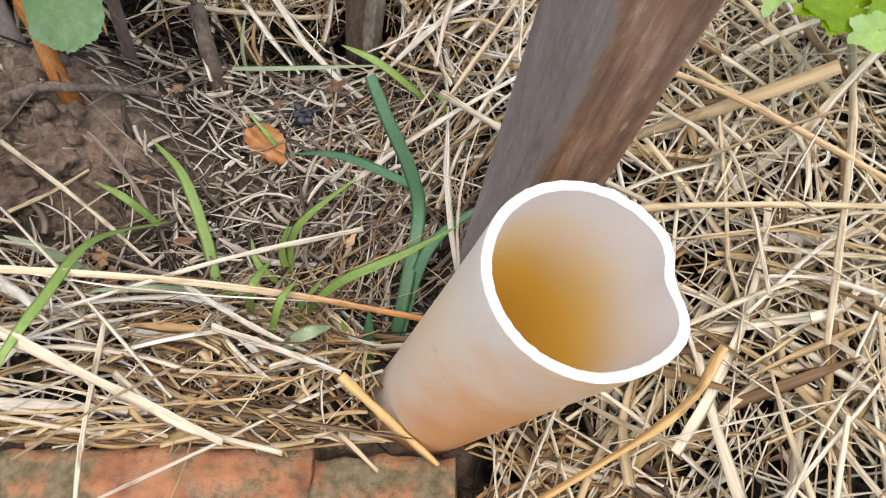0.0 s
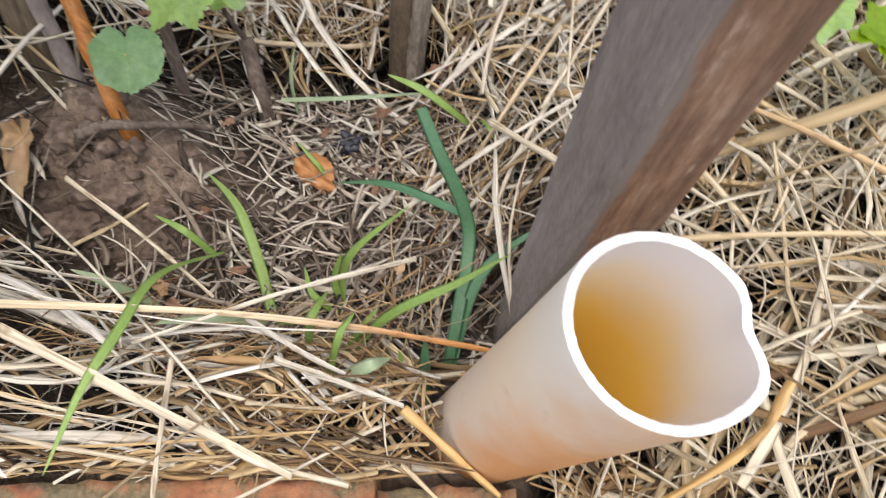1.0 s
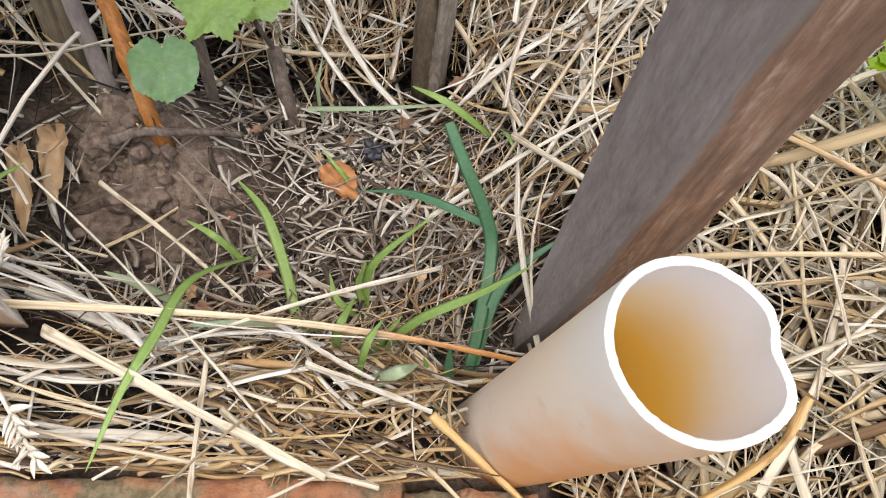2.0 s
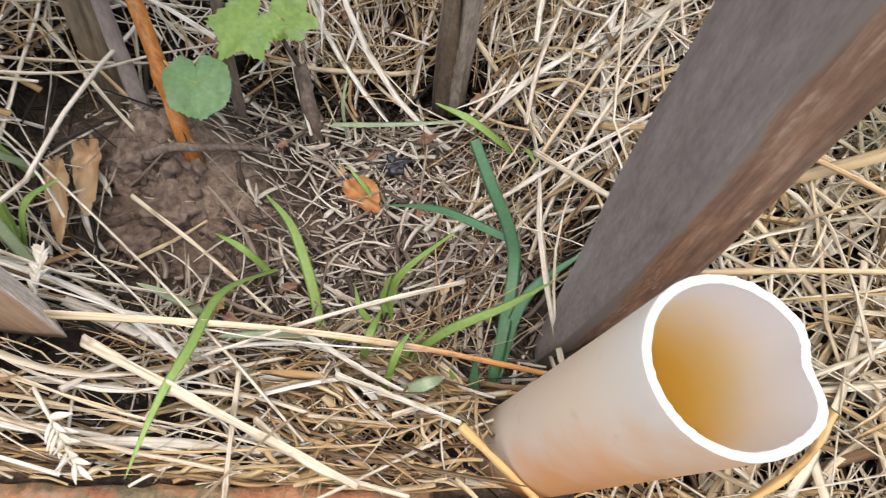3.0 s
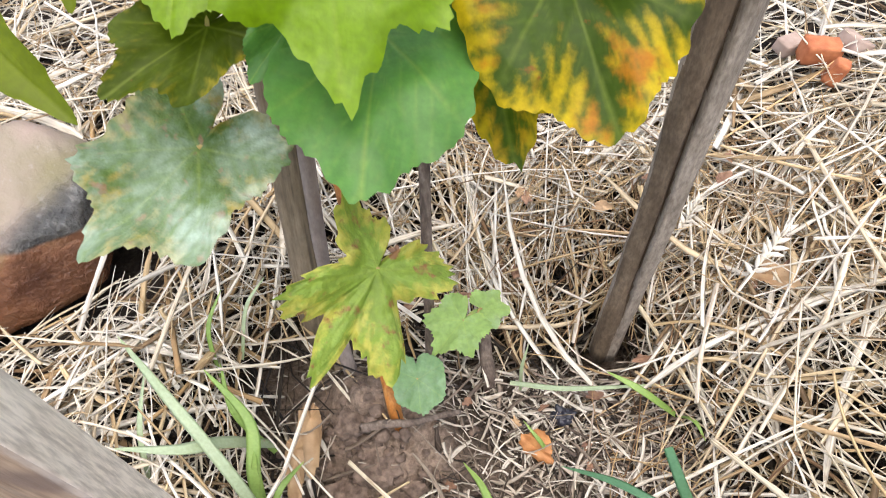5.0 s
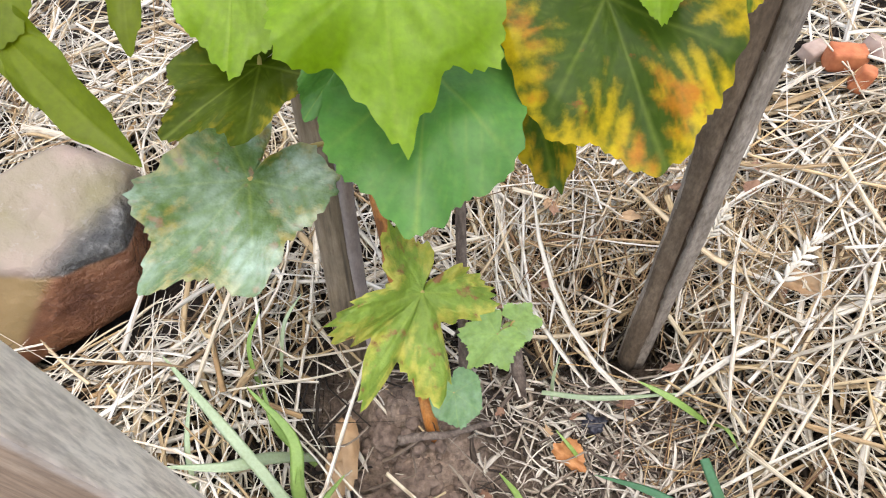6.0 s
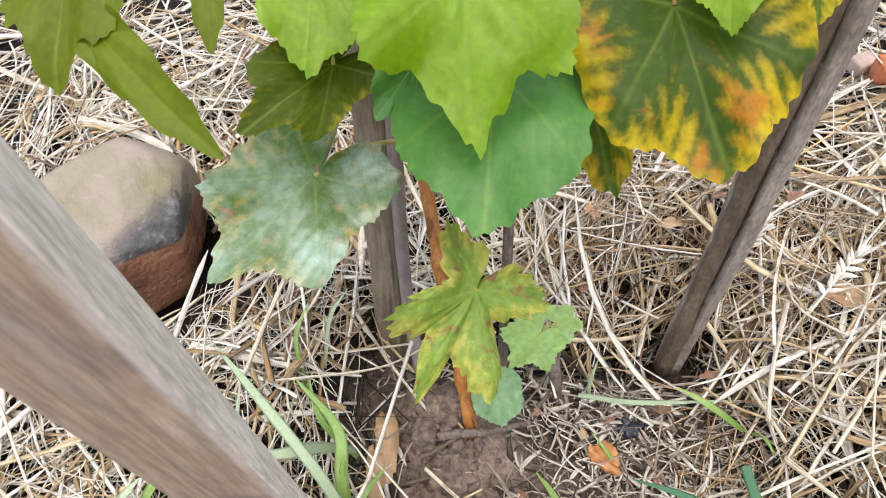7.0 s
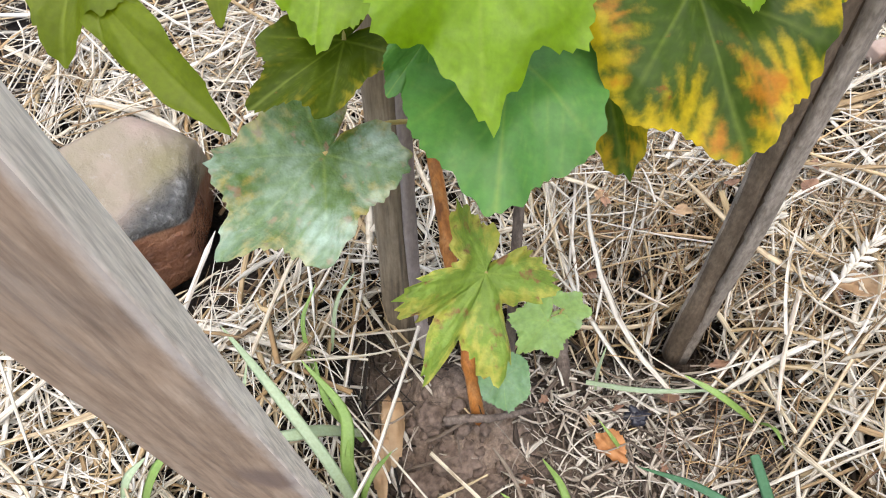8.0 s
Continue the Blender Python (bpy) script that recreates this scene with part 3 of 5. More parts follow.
def soil_height(x, y):
    mound = 0.085 * np.exp(-((x + 0.224) / 0.054) ** 2 - ((y - 0.184) / 0.050) ** 2)
    bank = 0.080 * ease((-0.21 - x) / 0.19) + 0.034 * ease((x - 0.03) / 0.12) + 0.036 * ease((y - 0.32) / 0.09)
    dip = 0.045 * np.exp(-((x + 0.090) / 0.09) ** 2 - ((y - 0.300) / 0.05) ** 2)
    return -0.062 - 0.020 * hollow(x, y) + mound + bank - dip


def mulch_height(x, y):
    front = 0.006 * np.exp(-((y - 0.012) / 0.032) ** 2) + 0.034 * np.exp(-((x + 0.252) / 0.042) ** 2 - ((y - 0.036) / 0.034) ** 2)
    by_pipe = 0.014 * np.exp(-((x + 0.052) / 0.028) ** 2 - ((y + 0.008) / 0.022) ** 2)
    return soil_height(x, y) + 0.064 * (1 - hollow(x, y)) + front * (x < 0.3) + by_pipe


# ---- ground: one sheet of soil ----
def axis_steps(low, high, step, reach):
    inner = list(np.arange(low, high, step))
    out, back, d = [], [], step
    while d < reach:
        d *= 1.35
        out.append(high + d)
        back.append(low - d)
    return np.array(back[::-1] + inner + out)


def ground():
    xs, ys = axis_steps(-0.50, 0.20, 0.0032, 40), axis_steps(-0.16, 0.40, 0.0032, 40)
    gx, gy = np.meshgrid(xs, ys)
    near = (np.abs(gx) < 3) & (np.abs(gy) < 3)
    gz = soil_height(gx, gy)
    flat = [(x, y) for x, y in zip(gx.ravel(), gy.ravel())]
    lumps = np.array([noise.fractal(Vector((x * 28, y * 28, 0.3)), 0.9, 2.1, 5) for x, y in flat]).reshape(gx.shape)
    grit = np.array([noise.noise(Vector((x * 190, y * 190, 4.1))) for x, y in flat]).reshape(gx.shape)
    clods = np.array([noise.noise(Vector((x * 62, y * 62, 8.8))) for x, y in flat]).reshape(gx.shape)
    crumbs = np.array([noise.noise(Vector((x * 120, y * 120, 2.3))) for x, y in flat]).reshape(gx.shape)
    heap = np.exp(-((gx + 0.228) / 0.055) ** 2 - ((gy - 0.160) / 0.055) ** 2)
    gz = gz + np.where(near, 0.007 * lumps + 0.0022 * grit + heap * (0.020 * (np.abs(clods) - 0.25) + 0.022 * (0.2 - np.abs(crumbs))), 0)
    bare = np.exp(-((gx + 0.280) / 0.045) ** 2 - ((gy - 0.180) / 0.060) ** 2)
    banked = np.exp(-((gy + 0.022) / 0.016) ** 2) * ease((gx + 0.70) / 0.08) * ease((0.03 - gx) / 0.02)
    corner = np.exp(-((gx - 0.020) / 0.014) ** 2) * ease((-0.025 - gy) / 0.02) * ease((gy + 0.20) / 0.05)
    gz = gz + 0.003 * bare * (1 - heap) + 0.044 * banked + 0.034 * corner
    n, m = gx.shape
    verts = np.stack([gx, gy, gz], -1).reshape(-1, 3)
    faces = [(r * m + c, r * m + c + 1, (r + 1) * m + c + 1, (r + 1) * m + c) for r in range(n - 1) for c in range(m - 1)]
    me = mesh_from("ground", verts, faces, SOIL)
    # 0 under the mulch, where shade is painted on; high on dry soil
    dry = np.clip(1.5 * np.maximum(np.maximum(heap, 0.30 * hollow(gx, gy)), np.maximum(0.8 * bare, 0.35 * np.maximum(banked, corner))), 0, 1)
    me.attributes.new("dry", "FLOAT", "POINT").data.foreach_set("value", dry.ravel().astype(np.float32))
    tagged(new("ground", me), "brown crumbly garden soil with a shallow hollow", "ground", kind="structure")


ground()


# ---- stakes ----
def placed(ob, foot, head):
    """Stands a thing, built along its own z from 0, with its foot and lean as given."""
    ahead = (Vector(head) - Vector(foot)).normalized()
    across = Vector((1, 0, 0))
    across = (across - ahead * across.dot(ahead)).normalized()
    turn = Matrix((across, ahead.cross(across), ahead)).transposed().to_4x4()
    ob.matrix_world = Matrix.Translation(foot) @ turn
    return ob


def board_mesh(name, outline, length, mats, sides, taper, toe, run, wobble=0.0012, seed=1, rounding=0.0022):
    """A sawn stake from its outline (corners in order), rounded at the corners, with a foot that tapers to its toe over a run. sides: each side's material."""
    rng = random.Random(seed)
    corners = [Vector(c) for c in outline]
    ring, owner = [], []
    for i, c in enumerate(corners):
        before, after = (corners[i - 1] - c), (corners[(i + 1) % len(corners)] - c)
        r = rounding
        ring += [c + before.normalized() * r, c + (before.normalized() + after.normalized()) * (r * 0.29), c + after.normalized() * r]
        owner += [(i - 1) % len(corners), i, i]
        for f in (0.25, 0.5, 0.75):
            ring.append(c.lerp(corners[(i + 1) % len(corners)], f))
            owner.append(i)
    middle = Vector(toe)
    levels = [0.0, 0.006, 0.014, 0.024, 0.036, 0.05] + [0.05 + (length - 0.05) * k / 40 for k in range(1, 41)]
    verts, faces, picks = [], [], []
    for z in levels:
        squeeze = taper + (1 - taper) * min(1, max(0, z - 0.02) / run) ** 0.7
        for k, p in enumerate(ring):
            q = middle + (p - middle) * squeeze
            sway = wobble * Vector((noise.noise(Vector((q.x * 60, q.y * 60, z * 7 + seed))), noise.noise(Vector((q.x * 60 + 9, q.y * 60, z * 7 + seed)))))
            q = q + sway
            verts.append((q.x, q.y, z))
    n = len(ring)
    for r in range(len(levels) - 1):
        for k in range(n):
            faces.append((r * n + k, r * n + (k + 1) % n, (r + 1) * n + (k + 1) % n, (r + 1) * n + k))
            picks.append(sides[owner[k]])
    faces += [tuple(range(n))[::-1], tuple((len(levels) - 1) * n + k for k in range(n))]
    picks += [0, 0]
    return mesh_from(name, verts, faces, mats, True, picks)


def square_stake():
    me = board_mesh("wooden_stake", [(0, 0), (0.0297, 0.0045), (0.0285, 0.0540), (-0.0003, 0.0532)], 0.75, [GREY_WOOD, BROWN_WOOD], [1, 0, 0, 0], 0.28, (-0.016, 0.008), 0.14, seed=3)
    ob = placed(new("wooden_stake", me), (0.0136, 0.0544, -0.075), (0.1112, -0.0289, 0.925))
    tagged(ob, "sawn wooden stake, weathered grey and brown, driven into straw", "stake", "stakes round the vine")


def flat_stake():
    me = board_mesh("wooden_stake", [(0, 0), (0.0373, -0.0010), (0.0178, 0.0194), (0.0030, 0.0165)], 0.70, [TAN_WOOD, PALE_WOOD], [0, 1, 0, 0], 0.92, (0.026, 0.006), 0.06, seed=8, rounding=0.0020)
    ob = placed(new("wooden_stake", me), (-0.2703, 0.0346, 0.025), (-0.2019, 0.0252, 1.025))
    tagged(ob, "flat tan wooden stake, bleached edge coloured as if lit, driven in beside grass", "stake", "stakes round the vine")


def split_stake():
    """A round stake, cleft by a long drying crack."""
    sides, rows, length = 120, 70, 0.85
    verts, faces, inner = [], [], []
    for r in range(rows + 1):
        z = length * r / rows
        radius = 0.0124 + 0.0145 * z
        for k in range(sides):
            a = 2 * math.pi * k / sides
            crack = (a - math.radians(264) - 0.26 * noise.noise(Vector((0, 2.2, z * 11))) - 0.07 * noise.noise(Vector((5.0, 2.2, z * 46))) + math.pi) % (2 * math.pi) - math.pi
            cleft = min(1, max(0, (z - 0.06) / 0.03))
            depth = cleft * (0.0085 * math.exp(-(crack / 0.085) ** 2) + 0.0055 / (1 + math.exp(crack / 0.05)) * math.exp(-(crack / 1.1) ** 2))
            flatten = 0.0016 * math.cos(2 * (a - 0.6)) + 0.0026 * noise.noise(Vector((math.cos(a) * 1.5, math.sin(a) * 1.5, z * 9))) + 0.0008 * noise.noise(Vector((math.cos(a) * 5, math.sin(a) * 5, z * 40)))
            rr = radius - depth + flatten
            bend = 0.004 * math.sin(z * 6)
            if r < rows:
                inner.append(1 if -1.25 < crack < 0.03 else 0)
            verts.append((rr * math.cos(a) + bend, rr * math.sin(a), z))
    for r in range(rows):
        for k in range(sides):
            faces.append((r * sides + k, r * sides + (k + 1) % sides, (r + 1) * sides + (k + 1) % sides, (r + 1) * sides + k))
    faces += [tuple(range(sides))[::-1], tuple(rows * sides + k for k in range(sides))]
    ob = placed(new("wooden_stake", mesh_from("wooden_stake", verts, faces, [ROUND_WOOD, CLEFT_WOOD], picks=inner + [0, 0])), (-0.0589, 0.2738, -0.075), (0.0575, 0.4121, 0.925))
    tagged(ob, "round weathered grey wooden stake with a long drying crack", "stake", "stakes round the vine")


def dark_post():
    """A dark old post, ragged at the foot, with a loose strip of paler bark down one side."""
    sides, rows, length = 26, 50, 0.62
    foot, head = Vector((-0.2945, 0.2292, -0.05)), Vector((-0.2038, 0.4578, 0.95))
    verts, faces = [], []
    for r in range(rows + 1):
        z = length * r / rows
        rag = 0.006 * max(0, 1 - z / 0.12)
        for k in range(sides):
            a = 2 * math.pi * k / sides
            rr = 0.0118 + 0.0015 * math.cos(2 * a) + (0.0018 + rag) * noise.noise(Vector((math.cos(a) * 2.2, math.sin(a) * 2.2, z * 14)))
            verts.append((rr * math.cos(a), rr * math.sin(a), z))
    for r in range(rows):
        for k in range(sides):
            faces.append((r * sides + k, r * sides + (k + 1) % sides, (r + 1) * sides + (k + 1) % sides, (r + 1) * sides + k))
    faces += [tuple(range(sides))[::-1], tuple(rows * sides + k for k in range(sides))]
    post = placed(new("wooden_post", mesh_from("wooden_post", verts, faces, DARK_WOOD)), foot, head)
    tagged(post, "dark old wooden post with peeling bark behind the vine", "post")
    v, f = tube([(0.036, -0.032, 0.0), (0.0285, -0.0235, 0.045), (0.016, -0.010, 0.13), (0.014, -0.006, 0.35), (0.013, -0.006, 0.6)], (0.0060, 0.0045), 9, 30, 0.6, 0.25, 4)
    strip = new("bark_strip", mesh_from("bark_strip", v, f, GREY_WOOD))
    strip.parent = post
    tagged(strip, "paler grey strip of loose bark")


square_stake()
flat_stake()
split_stake()
dark_post()


# ---- the plastic pipe ----
def watering_pipe():
    sides, length, outer, wall = 96, 0.225, 0.0254, 0.0027
    foot, head = Vector((-0.0152, 0.0043, -0.066)), Vector((0.0370, -0.0162, 0.1448))
    ahead = (head - foot).normalized()
    length = (head - foot).length
    rng = random.Random(5)
    nick = [rng.random() for _ in range(sides)]

    def ring(radius, z, rough):
        out = []
        for k in range(sides):
            a = 2 * math.pi * k / sides
            d = (a - 0.05 + math.pi) % (2 * math.pi) - math.pi
            fall = math.exp(-(length - z) / 0.032)
            dent = fall * (0.0036 * math.exp(-(d / 0.30) ** 2) - 0.0014 * math.exp(-((d + 0.62) / 0.34) ** 2))
            r = radius - dent + rough * (nick[k] - 0.5)
            oval = 1 + 0.05 * math.exp(-(length - z) / 0.06)
            out.append((r * oval * math.cos(a), r * math.sin(a), z + rough * 0.9 * (nick[(k * 7) % sides] - 0.5)))
        return out

    def skin(name, rings, mat):
        verts = [v for rg in rings for v in rg]
        faces = [(i * sides + k, i * sides + (k + 1) % sides, (i + 1) * sides + (k + 1) % sides, (i + 1) * sides + k) for i in range(len(rings) - 1) for k in range(sides)]
        return mesh_from(name, verts, faces, mat)

    pipe = placed(empty_thing("plastic_pipe", foot), foot, head)
    tagged(pipe, "cream plastic watering pipe with amber bore, leaning out of straw", "pipe")
    out_rings = [ring(outer, length * i / 30, 0) for i in range(30)] + [ring(outer, length - 0.0008, 0), ring(outer - 0.0001, length - 0.0003, 0.0002)]
    in_rings = [ring(outer - wall, length - 0.0007, 0.0002)] + [ring(outer - wall, length * (30 - i) / 30, 0) for i in range(1, 31)]
    rim_rings = [ring(outer - 0.0001, length - 0.0003, 0.0002), ring(outer - 0.0006, length + 0.0003, 0.0006), ring(outer - wall * 0.5, length + 0.0004, 0.0009), ring(outer - wall + 0.0005, length + 0.0001, 0.0007), ring(outer - wall, length - 0.0007, 0.0002)]
    for name, rings, mat, label in (("wall", out_rings, PIPE_OUT, "cream outside with a rusty stain"), ("bore", in_rings, PIPE_IN, "inside, pale at the rim and amber below"), ("rim", rim_rings, PIPE_RIM, "rough sawn white rim")):
        ob = new(name, skin(name, rings, mat))
        ob.parent = pipe
        tagged(ob, label)
    plug = new("silt", mesh_from("silt", [(0.021 * math.cos(a), 0.021 * math.sin(a), 0.03) for a in [k * math.pi / 12 for k in range(24)]] + [(0, 0, 0.034)], [(k, (k + 1) % 24, 24) for k in range(24)], PIPE_IN))
    plug.parent = pipe
    tagged(plug, "settled amber silt")


watering_pipe()


# ---- edging bricks, flint, clay shards ----
def lump_mesh(name, size, mat, cuts=10, bulge=0.25, rough=0.08, seed=1, freq=14, shear=0.0):
    """A rounded block: a cube pushed towards a ball, with a rough skin."""
    bm = bmesh.new()
    bmesh.ops.create_cube(bm, size=1.0)
    bmesh.ops.subdivide_edges(bm, edges=bm.edges[:], cuts=cuts, use_grid_fill=True)
    for v in bm.verts:
        ball = v.co.normalized() * 0.62
        p = v.co.lerp(ball, bulge)
        p.x += shear * p.y
        p = Vector((p.x * size[0], p.y * size[1], p.z * size[2]))
        n = noise.fractal(p * freq + Vector((seed * 3.7, 0, 0)), 0.8, 2.0, 4)
        v.co = p + v.co.normalized() * (n * rough * min(size))
    for f in bm.faces:
        f.smooth = True
    me = bpy.data.meshes.new(name)
    bm.to_mesh(me)
    bm.free()
    me.materials.append(mat)
    return me


def edging_bricks():
    for k, (x, wide, turn) in enumerate(((-0.490, 0.245, 1.0), (-0.176, 0.248, 1.5), (-0.0215, 0.0605, 0.5))):
        me = lump_mesh("brick", (wide, 0.115, 0.065), BRICK, 26, 0.022, 0.045, k + 2, 60)
        ob = tagged(new("brick", me), "old red brick with moss and lime edging the bed", "brick", "bricks edging the bed")
        ob.matrix_world = pose(x, -0.084 - 0.002 * k, -0.036, 0, 1.0 - k, turn)


edging_bricks()


def flint_mesh():
    """A broken flint: flat flakes that meet in worn ridges, with a pitted skin."""
    flakes = [((0.43, -0.31, 0.85), 0.0435), ((0.10, 0.95, 0.30), 0.071), ((0.93, 0.25, -0.25), 0.062), ((0.64, -0.76, -0.09), 0.0525), ((0.36, -0.90, 0.25), 0.0545), ((-1.0, 0.0, 0.2), 0.085),
              ((-0.25, -0.20, 0.95), 0.064), ((0.75, -0.10, 0.62), 0.060), ((0.0, 0.0, -1.0), 0.062), ((0.40, 0.70, 0.59), 0.078), ((-0.70, 0.60, 0.38), 0.041)]
    bm = bmesh.new()
    bmesh.ops.create_icosphere(bm, subdivisions=6, radius=1.0)
    for v in bm.verts:
        way = v.co.normalized()
        near = sum((max(0.0, Vector(n).normalized().dot(way)) / d) ** 26 for n, d in flakes) ** (-1 / 26)
        p = way * near
        dents = 0.0026 * noise.fractal(p * 17, 1.0, 2.1, 4) + 0.0003 * noise.noise(p * 110)
        chip = 0.0025 * max(0.0, way.x) * abs(noise.noise(p * 60 + Vector((4, 0, 0))))
        v.co = p + way * (dents - chip)
    for f in bm.faces:
        f.smooth = True
    me = bpy.data.meshes.new("flint_stone")
    bm.to_mesh(me)
    bm.free()
    me.materials.append(FLINT)
    return me


flint = tagged(new("flint_stone", flint_mesh()), "large flint stone, pale rind above and rusty brown below", "stone")
flint.location, flint.scale = (-0.492, 0.259, 0.118), (0.94, 0.94, 0.94)
for k, (x, y, z, size, mat, words) in enumerate(((0.1140, 0.4830, 0.0765, (0.030, 0.020, 0.018), RED_CLAY, "broken red clay shard lying on straw"), (0.0950, 0.5010, 0.0700, (0.024, 0.015, 0.012), PALE_LIME, "pale lime-skinned clay shard on straw"), (0.1202, 0.4564, 0.0760, (0.014, 0.012, 0.020), RED_CLAY, "small broken red clay shard in straw"), (0.1420, 0.4900, 0.0780, (0.026, 0.016, 0.013), PALE_LIME, "pale lime-skinned clay shard on straw"))):
    shard = tagged(new("clay_shard", lump_mesh("clay_shard", size, mat, 5, 0.2, 0.12, k + 11, 40)), words, "shard", "clay shards")
    shard.matrix_world = pose(x, y, z, 10 * k, 8, 35 * k)


# ---- straw mulch ----
def stalk_field(name, centre, heading, length, width, height_at, tilt, mat, label, seed, rings=8, sides=5, bend=0.07, kinks=0.4, flats=0.4, keep=None, lift=None):
    """Thousands of loose stalks as one mesh of real tubes."""
    rng = np.random.default_rng(seed)
    n = len(centre)
    s = np.linspace(-0.5, 0.5, rings)[None, :]
    ahead = np.stack([np.cos(heading), np.sin(heading)], -1)
    across = np.stack([-ahead[:, 1], ahead[:, 0]], -1)
    bow = bend * rng.normal(size=n) * length
    kink = np.where(rng.random(n) < kinks, rng.normal(size=n) * 0.35, 0) * length
    where = rng.uniform(-0.25, 0.25, n)[:, None]
    off = bow[:, None] * (1 - 4 * s ** 2) + kink[:, None] * np.clip(s - where, 0, None)
    xy = centre[:, None, :] + ahead[:, None, :] * (s * length[:, None])[..., None] + across[:, None, :] * off[..., None]
    rise = np.tan(tilt)[:, None] * s * length[:, None]
    sag = rng.normal(size=n)[:, None] * 0.02 * length[:, None] * (1 - 4 * s ** 2)
    ground_z = soil_height(xy[..., 0], xy[..., 1])
    line_z = height_at(xy[..., 0], xy[..., 1])
    ends = 0.5 * (line_z[:, :1] + line_z[:, -1:]) + (line_z[:, -1:] - line_z[:, :1]) * s
    z = 0.55 * ends + 0.45 * line_z + rise + sag + (lift[:, None] if lift is not None else 0)
    z = np.maximum(z, ground_z + 0.0015)
    line = np.concatenate([xy, z[..., None]], -1)
    if keep is not None:
        ok = keep(line)
        line, width, n = line[ok], width[ok], int(ok.sum())
    ahead3 = np.gradient(line, axis=1)
    ahead3 /= np.linalg.norm(ahead3, axis=-1, keepdims=True)
    side = np.cross(ahead3, np.array([0, 0, 1.0]))
    side /= np.linalg.norm(side, axis=-1, keepdims=True) + 1e-9
    up = np.cross(side, ahead3)
    roll = rng.uniform(-0.6, 0.6, n)[:, None, None]
    side, up = side * np.cos(roll) + up * np.sin(roll), up * np.cos(roll) - side * np.sin(roll)
    flat = np.where(rng.random(n) < flats, 0.16, rng.uniform(0.35, 0.8, n))
    wide = np.where(flat < 0.3, 1.5, 1.0) * width * 0.5
    along = (1 - 0.45 * rng.random(n)[:, None] * np.linspace(0, 1, rings)[None, :]) * rng.uniform(0.85, 1.15, (n, rings))
    along[:, 0] *= np.where(rng.random(n) < 0.5, rng.uniform(0.15, 0.5, n), 1.0)
    along[:, -1] *= np.where(rng.random(n) < 0.6, rng.uniform(0.1, 0.45, n), 1.0)
    ang = 2 * np.pi * np.arange(sides) / sides
    r = (wide[:, None] * along)[..., None, None]
    verts = line[:, :, None, :] + r * (side[:, :, None, :] * np.cos(ang)[None, None, :, None] + up[:, :, None, :] * (np.sin(ang)[None, None, :, None] * flat[:, None, None, None]))
    verts = verts.reshape(-1, 3)
    one = np.array([[i * sides + k, i * sides + (k + 1) % sides, (i + 1) * sides + (k + 1) % sides, (i + 1) * sides + k] for i in range(rings - 1) for k in range(sides)])
    quads = (one[None] + (np.arange(n) * rings * sides)[:, None, None]).reshape(-1, 4)
    me = bpy.data.meshes.new(name)
    me.vertices.add(len(verts))
    me.vertices.foreach_set("co", verts.ravel().astype(np.float32))
    me.loops.add(quads.size)
    me.loops.foreach_set("vertex_index", quads.ravel().astype(np.int32))
    me.polygons.add(len(quads))
    me.polygons.foreach_set("loop_start", (np.arange(len(quads)) * 4).astype(np.int32))
    me.polygons.foreach_set("use_smooth", np.ones(len(quads), dtype=bool))
    me.materials.append(mat)
    me.update(calc_edges=True)
    v_at = np.linalg.norm(np.diff(line, axis=1), axis=-1).sum(1)[:, None] * np.linspace(0, 1, rings)[None, :]
    skin = np.empty((n, rings - 1, sides, 4, 2), dtype=np.float32)
    k0 = (np.arange(sides) / sides)[None, None, :]
    skin[..., 0, 0], skin[..., 1, 0], skin[..., 2, 0], skin[..., 3, 0] = k0, k0 + 1 / sides, k0 + 1 / sides, k0
    skin[..., 0, 1] = skin[..., 1, 1] = v_at[:, :-1, None]
    skin[..., 2, 1] = skin[..., 3, 1] = v_at[:, 1:, None]
    me.uv_layers.new(name="skin").data.foreach_set("uv", skin.ravel())
    me.validate()
    return tagged(new(name, me), label, "straw", kind="stuff")


SOLIDS = [((-0.0589, 0.2738, -0.075), (0.0575, 0.4121, 0.925), 0.016), ((-0.2945, 0.2292, -0.05), (-0.2038, 0.4578, 0.95), 0.015), ((0.026, 0.068, -0.075), (0.124, -0.015, 0.925), 0.019), ((0.026, 0.092, -0.075), (0.124, 0.009, 0.925), 0.019),
          ((-0.268, 0.043, -0.075), (-0.200, 0.034, 0.925), 0.013), ((-0.252, 0.042, -0.075), (-0.184, 0.033, 0.925), 0.013), ((-0.0152, 0.0043, -0.066), (0.0370, -0.0162, 0.1448), 0.0270)]



